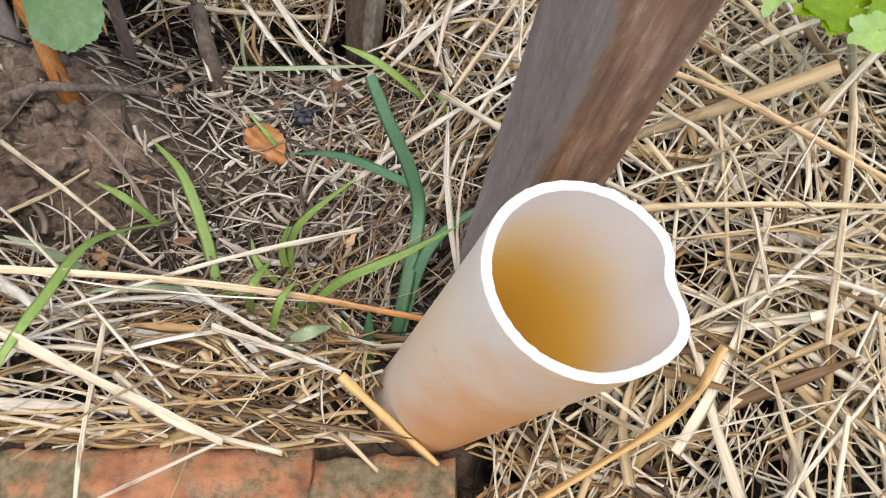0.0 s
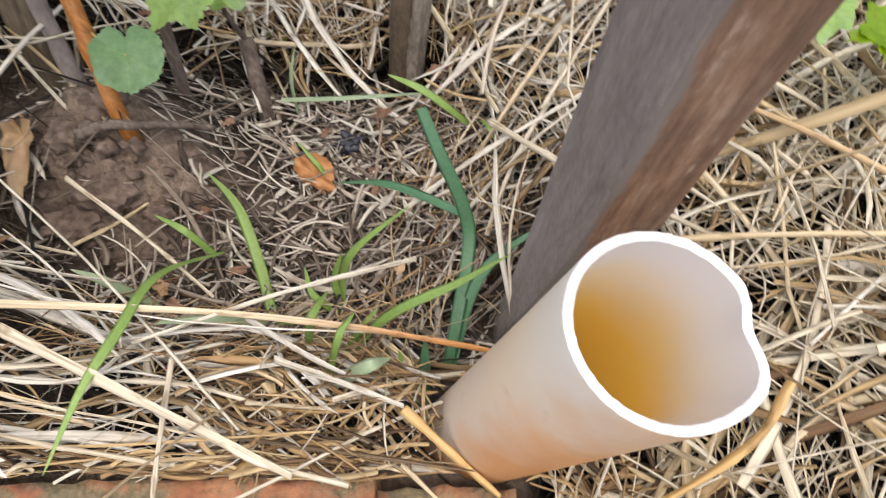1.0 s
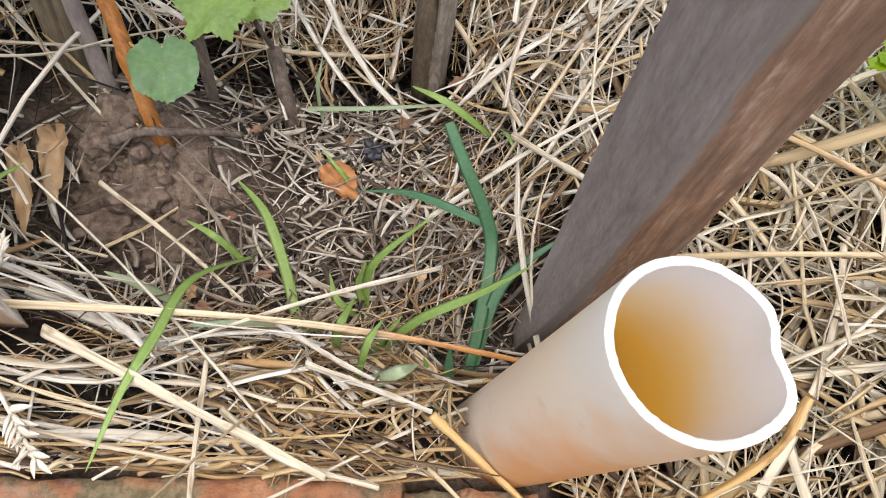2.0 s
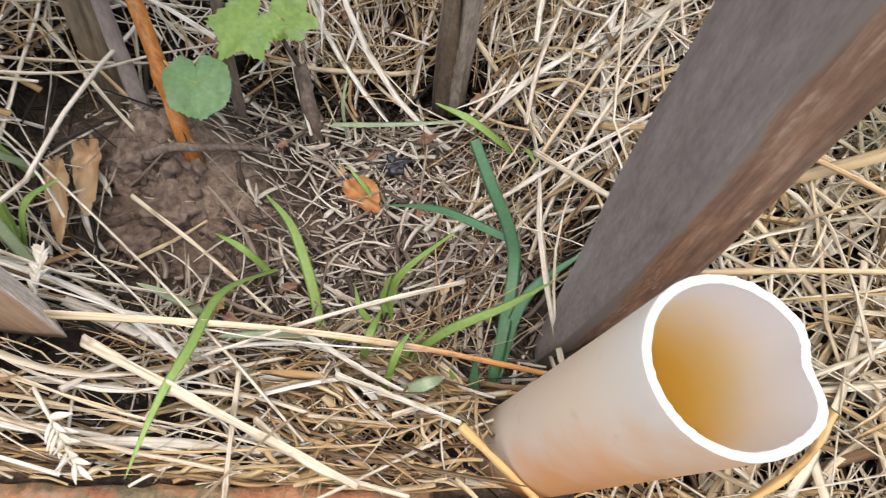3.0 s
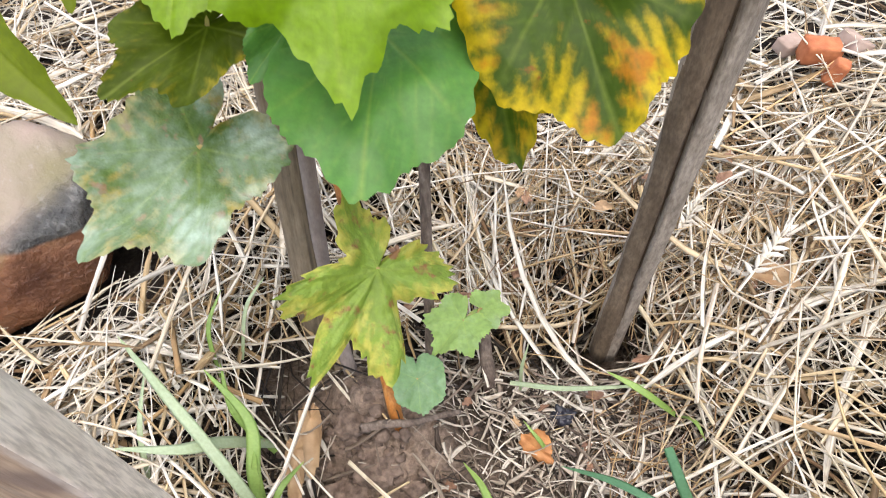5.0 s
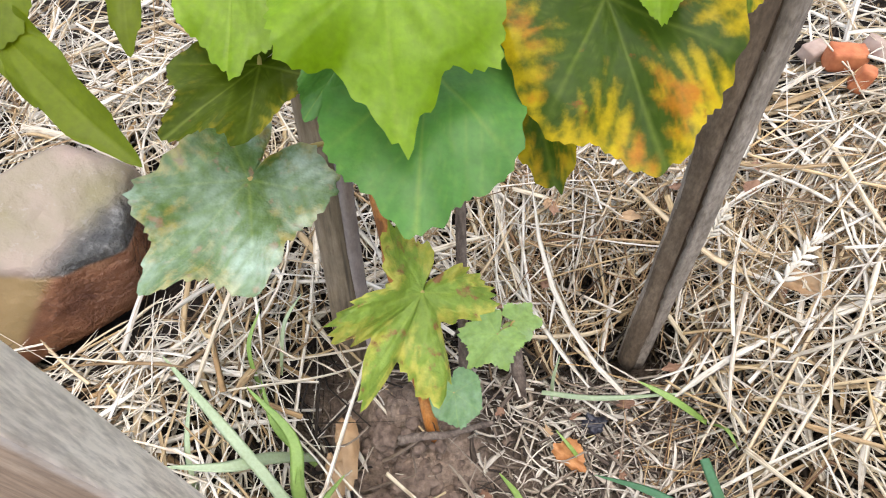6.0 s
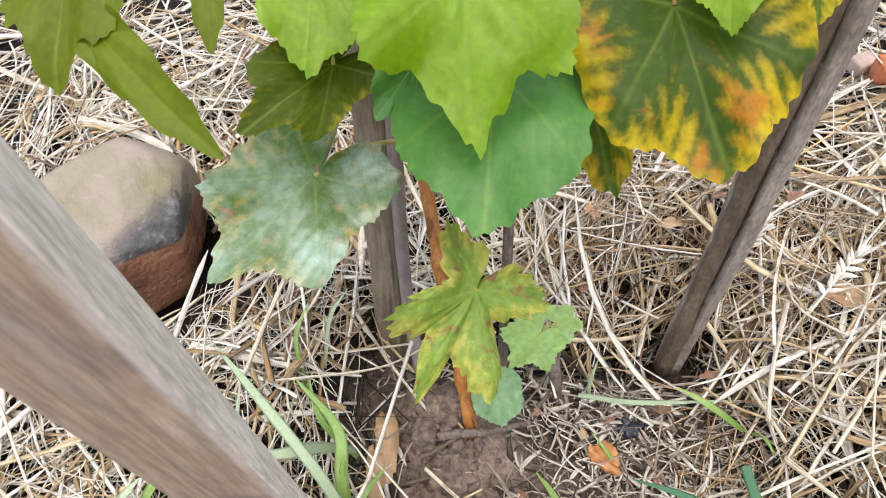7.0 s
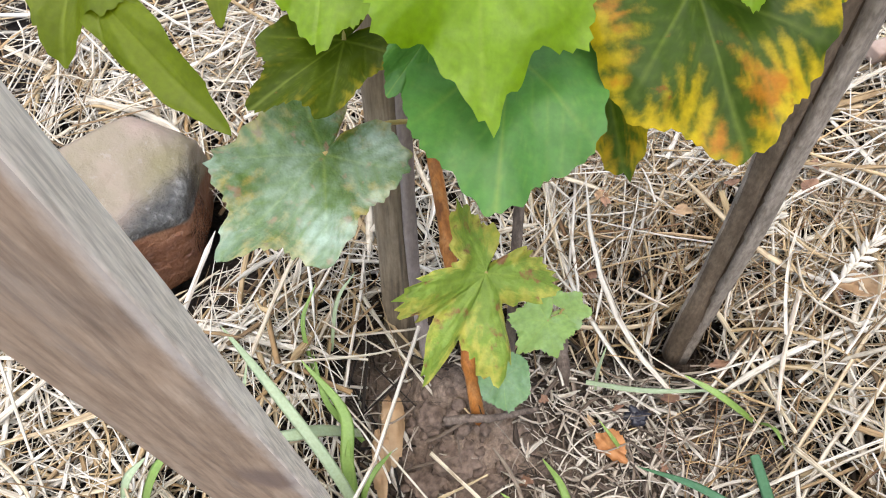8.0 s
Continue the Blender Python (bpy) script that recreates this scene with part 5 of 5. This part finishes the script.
    if shape == "narrow":
        vein = [0.25 * v for v in vein]
    for label, values in (("vein", vein), ("rim", rim), ("band", band), ("rib", rib)):
        me.attributes.new(label, "FLOAT", "POINT").data.foreach_set("value", values)
    return me


LEAVES = [
    ("bright", (-0.1944, 0.2241, 0.3358), (-0.1896, 0.1741, 0.2877), (0.28, -0.65, 0.70), 0.094, LEAF_BRIGHT, "shield", "large glossy bright green leaf"),
    ("blue", (-0.185, 0.228, 0.286), (-0.185, 0.154, 0.261), (0.15, -0.31, 0.94), 0.086, LEAF_BLUE, "round", "large blue-green leaf"),
    ("mildew", (-0.275, 0.202, 0.244), (-0.315, 0.143, 0.231), (0.23, -0.36, 0.90), 0.084, LEAF_MILDEW, "lobed", "leaf grey with mildew"),
    ("dark", (-0.257, 0.224, 0.293), (-0.292, 0.182, 0.288), (0.43, -0.41, 0.81), 0.046, LEAF_DARK, "lobed", "dark green leaf with a browned edge"),
    ("long", (-0.354, 0.212, 0.327), (-0.291, 0.165, 0.294), (0.01, -0.56, 0.83), 0.025, LEAF_OLIVE, "narrow", "narrow folded olive-green leaf"),
    ("high", (-0.360, 0.239, 0.353), (-0.370, 0.191, 0.308), (0.04, -0.69, 0.72), 0.058, LEAF_OLIVE, "lobed", "yellow-green leaf"),
    ("hanging", (-0.309, 0.250, 0.337), (-0.307, 0.215, 0.305), (0.20, -0.66, 0.73), 0.019, LEAF_OLIVE, "narrow", "narrow hanging green leaf"),
    ("behind", (-0.261, 0.246, 0.329), (-0.263, 0.204, 0.300), (0.19, -0.58, 0.79), 0.048, LEAF_BRIGHT, "round", "green leaf"),
]
LEAVES += [
    ("small", (-0.217, 0.224, 0.297), (-0.236, 0.197, 0.282), (0.36, -0.64, 0.68), 0.024, LEAF_BLUE, "round", "small blue-green leaf"),
    ("orange", (-0.111, 0.248, 0.301), (-0.086, 0.188, 0.255), (0.05, -0.59, 0.81), 0.096, LEAF_ORANGE, "round", "leaf turning yellow and orange between green veins"),
    ("upper", (-0.093, 0.255, 0.328), (-0.092, 0.225, 0.300), (0.03, -0.69, 0.73), 0.033, LEAF_BRIGHT, "round", "green leaf"),
    ("corner", (-0.059, 0.264, 0.314), (-0.055, 0.240, 0.293), (0.12, -0.64, 0.76), 0.030, LEAF_YELLOW, "round", "small yellow leaf"),
    ("yellow", (-0.146, 0.283, 0.250), (-0.130, 0.226, 0.205), (0.13, -0.58, 0.80), 0.088, LEAF_YELLOW, "lobed", "yellowing leaf behind the green ones"),
    ("spotted", (-0.1974, 0.1788, 0.1820), (-0.2256, 0.1207, 0.1688), (0.49, -0.41, 0.77), 0.078, LEAF_SPOT, "spread", "deeply lobed leaf with brown spots"),
]
YOUNG_LEAVES = [
    ((-0.197, 0.184, 0.044), (-0.193, 0.161, 0.035), (0.25, -0.29, 0.92), 0.038, "disc", "small pale green round leaf"),
    ((-0.169, 0.226, 0.052), (-0.187, 0.203, 0.045), (-0.05, -0.40, 0.92), 0.047, "lobed", "small fresh green leaf"),
    ((-0.158, 0.246, 0.036), (-0.138, 0.248, 0.031), (0.33, -0.33, 0.88), 0.030, "lobed", "small fresh green leaf"),
]


def grape_vine():
    vine = empty_thing("grape_vine", (-0.215, 0.165, -0.03))
    tagged(vine, "young grape vine with an orange cane and yellowing spotted leaves", "vine")
    cane_line = [(-0.2150, 0.170, -0.035), (-0.2180, 0.175, 0.0), (-0.2245, 0.2025, 0.05), (-0.2325, 0.230, 0.10), (-0.239, 0.258, 0.15), (-0.246, 0.285, 0.20), (-0.248, 0.305, 0.26), (-0.24, 0.318, 0.34), (-0.23, 0.325, 0.44)]
    nodes_at = (0.22, 0.42, 0.62, 0.82)
    v, f = tube(cane_line, lambda s: (0.0052 - 0.0016 * s) * (1 + sum(0.35 * math.exp(-((s - k) / 0.012) ** 2) for k in nodes_at)), 12, 90, 1, 0.03, 2)
    part("cane", mesh_from("cane", v, f, CANE), vine, "orange-brown woody cane")
    shoots = [[(-0.236, 0.272, 0.23), (-0.27, 0.285, 0.30), (-0.325, 0.282, 0.37), (-0.36, 0.29, 0.44)], [(-0.238, 0.285, 0.26), (-0.19, 0.29, 0.32), (-0.12, 0.30, 0.36), (-0.06, 0.31, 0.40)]]
    for k, line in enumerate(shoots):
        v, f = tube(line, (0.0032, 0.0022), 8, 30, 1, 0.1, k)
        part("shoot", mesh_from("shoot", v, f, CANE), vine)
    stems = {"bright": (-0.19, 0.29, 0.345), "blue": (-0.215, 0.288, 0.29), "mildew": (-0.235, 0.262, 0.21), "dark": (-0.27, 0.285, 0.30), "long": (-0.345, 0.285, 0.41), "high": (-0.35, 0.288, 0.425), "hanging": (-0.32, 0.282, 0.365), "behind": (-0.26, 0.284, 0.33),
             "small": (-0.225, 0.287, 0.30), "orange": (-0.12, 0.30, 0.36), "upper": (-0.10, 0.303, 0.375), "corner": (-0.07, 0.308, 0.395), "yellow": (-0.17, 0.292, 0.325), "spotted": (-0.230, 0.230, 0.13)}
    for k, (key, joint, tip, normal, width, mat, shape, words) in enumerate(LEAVES):
        leaf = part("leaf", leaf_mesh(joint, tip, normal, width, mat, shape, teeth={"narrow": 0.006, "round": 0.015, "spread": 0.06}.get(shape, 0.024), seed=k + 1, ripple={"mildew": 0.085, "bright": 0.11, "orange": 0.07, "spotted": 0.12}.get(key, 0.045), crumple={"mildew": 0.030, "spotted": 0.034, "bright": 0.012, "orange": 0.016}.get(key, 0.007)), vine, words)
        a, b = Vector(stems[key]), Vector(joint)
        v, f = tube([a, a.lerp(b, 0.5) + Vector((0, 0, 0.008)), b], (0.0016, 0.0011), 7, 14)
        part("petiole", mesh_from("petiole", v, f, PETIOLE), leaf)
    # a low side shoot with three young leaves, from a cut stub
    v, f = tube([(-0.156, 0.225, -0.085), (-0.157, 0.236, -0.045), (-0.160, 0.254, -0.011)], (0.0060, 0.0052), 9, 14, 1, 0.22, 6)
    part("stub", mesh_from("stub", v, f, TWIG), vine, "grey pruned stub")
    v, f = tube([(-0.160, 0.253, -0.012), (-0.163, 0.248, 0.014), (-0.161, 0.240, 0.038)], (0.0019, 0.0013), 7, 14, 1, 0.2, 7)
    part("side_shoot", mesh_from("side_shoot", v, f, TWIG), vine)
    for k, (joint, tip, normal, width, shape, words) in enumerate(YOUNG_LEAVES):
        leaf = part("leaf", leaf_mesh(joint, tip, normal, width, LEAF_YOUNG if k else LEAF_ROUND, shape, teeth=0.035 if k else 0.018, ripple=0.10, seed=k + 21, crumple=0.02), vine, words)
        root = Vector((-0.2245, 0.2025, 0.050) if k == 0 else (-0.161, 0.240, 0.037))
        v, f = tube([root, root.lerp(Vector(joint), 0.5) + Vector((0, 0, 0.003 if k else -0.006)), joint], (0.0009, 0.0007), 6, 10)
        part("petiole", mesh_from("petiole", v, f, PETIOLE), leaf)


grape_vine()


# ---- sticks, fallen leaves, berry, clods ----
def stick(points, radii, label, seed, mat=None, lumpy=0.2):
    v, f = tube(points, radii, 9, 30, 1, lumpy, seed)
    tagged(new("stick", mesh_from("stick", v, f, mat or TWIG)), label, "stick")


stick([(-0.2035, 0.2085, -0.075), (-0.1986, 0.228, 0.0), (-0.185, 0.282, 0.20), (-0.176, 0.317, 0.33)], (0.0042, 0.0034), "thin straight grey stick behind the vine", 1, lumpy=0.08)
stick([(-0.240, 0.163, 0.003), (-0.222, 0.165, 0.009), (-0.207, 0.168, 0.005), (-0.191, 0.178, -0.007), (-0.175, 0.191, -0.026)], (0.0036, 0.0020), "broken grey-brown twig lying on soil", 2, lumpy=0.3)
stick([(-0.262, 0.250, -0.03), (-0.275, 0.222, -0.02), (-0.262, 0.196, -0.012)], (0.0062, 0.0030), "rough dark root beside the post", 4, DARK_WOOD, 0.4)


def fallen_leaf(joint, tip, normal, width, mat, label, shape="round", seed=1, fold=0.5, droop=0.5):
    me = leaf_mesh(joint, tip, normal, width, mat, shape, fold, droop, 0.05 if shape == "torn" else 0.14, 0.03, seed, 14, 72)
    tagged(new("fallen_leaf", me), label, "leaf", "fallen leaves")


fallen_leaf((-0.116, 0.180, -0.064), (-0.135, 0.191, -0.055), (0.15, -0.7, 0.7), 0.023, DEAD_ORANGE, "curled dead orange leaf on litter", "torn", 9, 0.35, 0.7)
fallen_leaf((-0.285, 0.1725, -0.009), (-0.2769, 0.1285, -0.021), (0.25, -0.3, 0.95), 0.019, DEAD_TAN, "curled dry tan leaf on soil", "narrow", 7)
fallen_leaf((-0.2830, 0.1410, 0.0145), (-0.2801, 0.1028, -0.0090), (0.35, -0.3, 0.9), 0.014, DEAD_TAN, "long dry tan leaf on soil", "narrow", 8)
fallen_leaf((0.056, 0.298, 0.012), (0.078, 0.284, 0.012), (0.1, -0.3, 0.95), 0.022, DEAD_TAN, "torn dry brown leaf on straw", "lobed", 9)
fallen_leaf((0.098, 0.318, 0.016), (0.080, 0.326, 0.014), (0, -0.2, 0.95), 0.018, DEAD_TAN, "torn dry brown leaf on straw", "lobed", 10)
bits = random.Random(31)
for k in range(24):
    x, y = (bits.uniform(-0.20, 0.0), bits.uniform(0.07, 0.25)) if k < 12 else (bits.uniform(-0.30, 0.15), bits.uniform(0.26, 0.40))
    z, turn, size = float(mulch_height(x, y)) + 0.010, bits.uniform(0, 6.28), bits.uniform(0.005, 0.011)
    fallen_leaf((x, y, z), (x + size * math.cos(turn), y + size * math.sin(turn), z + bits.uniform(-0.003, 0.003)), (bits.uniform(-0.5, 0.5), bits.uniform(-0.6, 0.2), 0.9), size * bits.uniform(0.7, 1.4), DEAD_BROWN if k % 5 else DEAD_TAN, "small torn brown leaf fragment in the litter", "torn", k + 40, 0.4, 0.6)
berry = tagged(new("dried_berry", lump_mesh("dried_berry", (0.016, 0.011, 0.009), BERRY, 9, 0.7, 0.55, 3, 210)), "small shrivelled black berry on litter", "berry")
berry.location = (-0.096, 0.209, -0.066)
clod_spots = [(-0.234, 0.146, 0.030), (-0.256, 0.130, 0.026), (-0.252, 0.168, 0.022), (-0.205, 0.140, 0.016)]
spread = random.Random(12)
while len(clod_spots) < 110:
    clod_spots.append((spread.gauss(-0.236, 0.028), spread.gauss(0.138, 0.030), spread.uniform(0.004, 0.011)))
for k, (x, y, size) in enumerate(clod_spots):
    clod = tagged(new("soil_clod", lump_mesh("soil_clod", (size, size * 0.85, size * 0.6), CLOD, 14 if k < 4 else 4, 0.5, 0.30, k + 30, 95 if k < 4 else 220)), "rounded brown clod of soil on the mound" if k < 4 else "small brown crumb of soil on the mound", "clod", "soil clods")
    clod.matrix_world = pose(x, y, float(soil_height(x, y)) + (0.001 if k < 4 else 0.001), 10, 5 * k, 40 * k)


# ---- grass and weeds ----
def tuft(name, blades, label, category, group=""):
    thing = empty_thing(name, blades[0][0][0])
    tagged(thing, label, category, group)
    for k, (points, wide, mat) in enumerate(blades):
        cropped = name == "leek_plant" and k == 0
        v, f = ribbon(points, wide * 1.15, 0.12 if cropped else 0.22, 24, 0.75 if cropped else 0.06, 0.8, 0.0 if cropped else 0.3 * (k % 3 - 1))
        part("blade", mesh_from("blade", v, f, mat), thing)
    return thing


tuft("leek_plant", [([(-0.0260, 0.0373, -0.0588), (-0.019, 0.064, -0.040), (-0.012, 0.104, -0.026), (-0.016, 0.119, -0.006), (-0.027, 0.134, 0.018), (-0.036, 0.150, 0.035)], 0.0068, GRASS_BLUE),
                    ([(-0.0240, 0.0382, -0.0585), (-0.0060, 0.0850, -0.0300), (0.0300, 0.1130, -0.0200)], 0.006, GRASS_BLUE), ([(-0.014, 0.119, -0.020), (-0.058, 0.144, -0.026), (-0.098, 0.161, -0.046)], 0.0055, GRASS_BLUE)], "blue-green leek with a cropped bent leaf", "leek")
tuft("grass_tuft", [([(-0.088, 0.078, -0.070), (-0.087, 0.094, -0.050), (-0.078, 0.105, -0.034), (-0.045, 0.123, -0.015)], 0.0062, GRASS), ([(-0.086, 0.080, -0.070), (-0.092, 0.092, -0.050), (-0.085, 0.101, -0.030)], 0.004, GRASS),
                    ([(-0.088, 0.078, -0.070), (-0.104, 0.084, -0.052), (-0.110, 0.10, -0.045)], 0.004, GRASS)], "bright green grass tuft in the hollow", "grass", "grass tufts")
tuft("grass_tuft", [([(-0.132, 0.075, -0.072), (-0.140, 0.105, -0.054), (-0.153, 0.136, -0.035), (-0.168, 0.150, -0.018)], 0.0062, GRASS), ([(-0.132, 0.075, -0.072), (-0.1486, 0.0586, -0.0275), (-0.1798, 0.0520, -0.0154)], 0.0055, GRASS_PALE), ([(-0.130, 0.076, -0.07), (-0.1144, 0.0617, -0.0357), (-0.1005, 0.0589, -0.0323)], 0.005, GRASS)], "green grass tuft at the hollow's edge", "grass", "grass tufts")
tuft("grass_tuft", [([(-0.160, 0.110, -0.045), (-0.170, 0.070, 0.004), (-0.1693, 0.0284, 0.0276), (-0.1757, 0.0019, 0.0313), (-0.1828, -0.0318, 0.0286)], 0.0046, GRASS), ([(-0.165, 0.108, -0.045), (-0.177, 0.113, -0.024), (-0.197, 0.124, -0.024)], 0.004, GRASS)], "long green grass blade across the straw", "grass", "grass tufts")
tuft("grass_tuft", [([(-0.0830, 0.0441, -0.0513), (-0.0533, 0.0562, -0.0169), (-0.018, 0.069, -0.006), (0.0100, 0.0860, -0.0060)], 0.0052, GRASS), ([(-0.0840, 0.0441, -0.0513), (-0.0716, 0.0516, -0.0301), (-0.0602, 0.0608, -0.0179)], 0.004, GRASS), ([(-0.0813, 0.0387, -0.0483), (-0.0610, 0.0362, -0.0275), (-0.0466, 0.0390, -0.0247)], 0.0055, GRASS_PALE)], "green grass blades beside the square stake", "grass", "grass tufts")
tuft("grass_tuft", [([(-0.138, 0.221, -0.035), (-0.092, 0.215, -0.028), (-0.0200, 0.2255, -0.0347)], 0.0042, GRASS_PALE), ([(-0.130, 0.222, -0.05), (-0.1288, 0.2284, -0.0226), (-0.1235, 0.2408, -0.0047)], 0.0025, GRASS_PALE)], "pale green grass blade lying across litter", "grass", "grass tufts")
tuft("grass_tuft", [([(-0.0120, 0.2054, -0.0445), (-0.040, 0.214, -0.022), (-0.0643, 0.2265, -0.0187)], 0.0050, GRASS), ([(-0.0100, 0.2043, -0.0443), (-0.0020, 0.1951, -0.0302), (0.0040, 0.1800, -0.0300)], 0.003, GRASS)], "bright green grass blade near the round stake", "grass", "grass tufts")
tuft("grass_tuft", [([(-0.0365, 0.0142, -0.0466), (-0.0345, 0.0294, -0.0209), (-0.0334, 0.0390, -0.0055)], 0.0055, GRASS_BLUE), ([(-0.0408, 0.0164, -0.0469), (-0.0439, 0.0269, -0.0196), (-0.0468, 0.0342, -0.0081)], 0.004, GRASS)], "short dark green shoots against the pipe", "grass", "grass tufts")
tuft("grass_tuft", [([(-0.2919, 0.0934, 0.0060), (-0.2927, 0.1125, 0.0452), (-0.2971, 0.1401, 0.0645), (-0.3286, 0.1657, 0.0829)], 0.0078, GRASS), ([(-0.2862, 0.0842, 0.0024), (-0.2926, 0.1065, 0.0355), (-0.2909, 0.1234, 0.0597)], 0.0062, GRASS), ([(-0.2890, 0.0920, 0.0040), (-0.2800, 0.1080, 0.0300), (-0.2700, 0.1300, 0.0250)], 0.0042, GRASS)],
     "tall bright green grass tuft beside the flat stake", "grass", "grass tufts")
tuft("grass_tuft", [([(-0.2817, 0.0829, -0.0020), (-0.3000, 0.1075, 0.0640), (-0.3450, 0.1462, 0.0970), (-0.3860, 0.1790, 0.0985)], 0.0064, GRASS_PALE), ([(-0.2965, 0.1421, 0.0191), (-0.3100, 0.1257, 0.0645), (-0.3263, 0.1129, 0.0849), (-0.3615, 0.1088, 0.0924)], 0.0072, GRASS_PALE), ([(-0.2950, 0.1380, 0.0150), (-0.3150, 0.1500, 0.0520), (-0.3300, 0.1800, 0.0640)], 0.0038, GRASS)],
     "broad pale grass blades leaning along the flat stake", "grass", "grass tufts")
tuft("grass_tuft", [([(-0.4041, 0.0572, 0.0726), (-0.3833, 0.0753, 0.1101), (-0.3767, 0.0919, 0.1133)], 0.0080, GRASS), ([(-0.4120, 0.0500, 0.0680), (-0.4050, 0.0700, 0.1000), (-0.3960, 0.0850, 0.1060)], 0.0060, GRASS_PALE)], "broad green grass blades in straw", "grass", "grass tufts")
tuft("grass_tuft", [([(-0.3571, 0.0439, 0.0636), (-0.3508, 0.0553, 0.0887), (-0.3294, 0.0642, 0.0852), (-0.3180, 0.0573, 0.0589)], 0.0080, GRASS_BLUE)], "bent blue-green blade in the straw behind the flat stake", "grass", "grass tufts")
tuft("grass_tuft", [([(-0.2009, 0.0812, -0.0600), (-0.2167, 0.0827, -0.0303), (-0.2353, 0.0869, -0.0208)], 0.0050, GRASS_PALE), ([(-0.0958, 0.0409, -0.0250), (-0.0884, 0.0457, 0.0043), (-0.0859, 0.0691, -0.0127)], 0.0042, GRASS)], "pale green grass blade at the hollow's rim", "grass", "grass tufts")
tuft("grass_tuft", [([(-0.0798, 0.0237, -0.0100), (-0.0721, 0.0340, 0.0120), (-0.0665, 0.0470, 0.0092)], 0.0038, GRASS), ([(-0.0769, 0.0164, -0.0050), (-0.0567, 0.0165, 0.0193), (-0.0481, 0.0240, 0.0093)], 0.0058, GRASS_PALE)], "short green grass shoots beside the pipe", "grass", "grass tufts")
tuft("grass_tuft", [([(-0.3560, 0.1002, 0.0502), (-0.3577, 0.1248, 0.0802), (-0.3603, 0.1581, 0.0955)], 0.004, GRASS_PALE), ([(-0.3264, 0.1941, 0.0407), (-0.3214, 0.2206, 0.0685), (-0.3098, 0.2412, 0.0789)], 0.003, GRASS_PALE), ([(-0.3338, 0.1745, 0.0434), (-0.3393, 0.1978, 0.0753), (-0.3310, 0.2205, 0.0922)], 0.003, GRASS)], "sparse pale grass in the mulch", "grass", "grass tufts")
tuft("grass_tuft", [([(-0.105, 0.178, -0.075), (-0.114, 0.183, -0.056), (-0.127, 0.195, -0.046)], 0.003, GRASS), ([(0.2240, 0.0919, 0.0140), (0.2227, 0.1290, 0.0440), (0.2184, 0.1665, 0.0541)], 0.006, GRASS)], "small green grass blade beside the dead leaf", "grass", "grass tufts")


def weed(place, leaves, label):
    thing = empty_thing("weed", place)
    tagged(thing, label, "weed", "weeds")
    for k, (joint, tip, width) in enumerate(leaves):
        part("leaf", leaf_mesh(joint, tip, (0.1 * (k % 3 - 1), -0.25, 0.95), width, LEAF_YOUNG if k % 3 == 0 else LEAF_BRIGHT, "lobed", teeth=0.05, seed=k + 50, rings=12, spokes=72), thing)
        v, f = tube([place, Vector(place).lerp(Vector(joint), 0.6) + Vector((0, 0, 0.006)), joint], (0.0012, 0.0008), 6, 10)
        part("stalk", mesh_from("stalk", v, f, GRASS), thing)


weed((0.2517, 0.2474, 0.0140), [((0.1506, 0.1591, 0.0867), (0.1367, 0.1338, 0.0879), 0.02), ((0.1810, 0.1441, 0.0840), (0.1485, 0.1384, 0.0869), 0.026), ((0.1725, 0.1469, 0.0840), (0.1634, 0.1256, 0.0847), 0.028), ((0.1866, 0.1300, 0.0840), (0.1706, 0.1234, 0.0840), 0.02), ((0.2017, 0.1479, 0.0840), (0.1838, 0.1347, 0.0840), 0.026), ((0.2007, 0.1733, 0.0840), (0.1828, 0.1658, 0.0840), 0.03)], "fresh light green weed growing through straw")
weed((-0.1501, 0.2928, -0.0660), [((-0.1523, 0.2930, -0.0460), (-0.1612, 0.2864, -0.0375), 0.010), ((-0.1487, 0.2962, -0.0480), (-0.1395, 0.3043, -0.0483), 0.010), ((-0.1501, 0.2907, -0.0459), (-0.1471, 0.2758, -0.0364), 0.009)], "tiny green seedling in the straw")
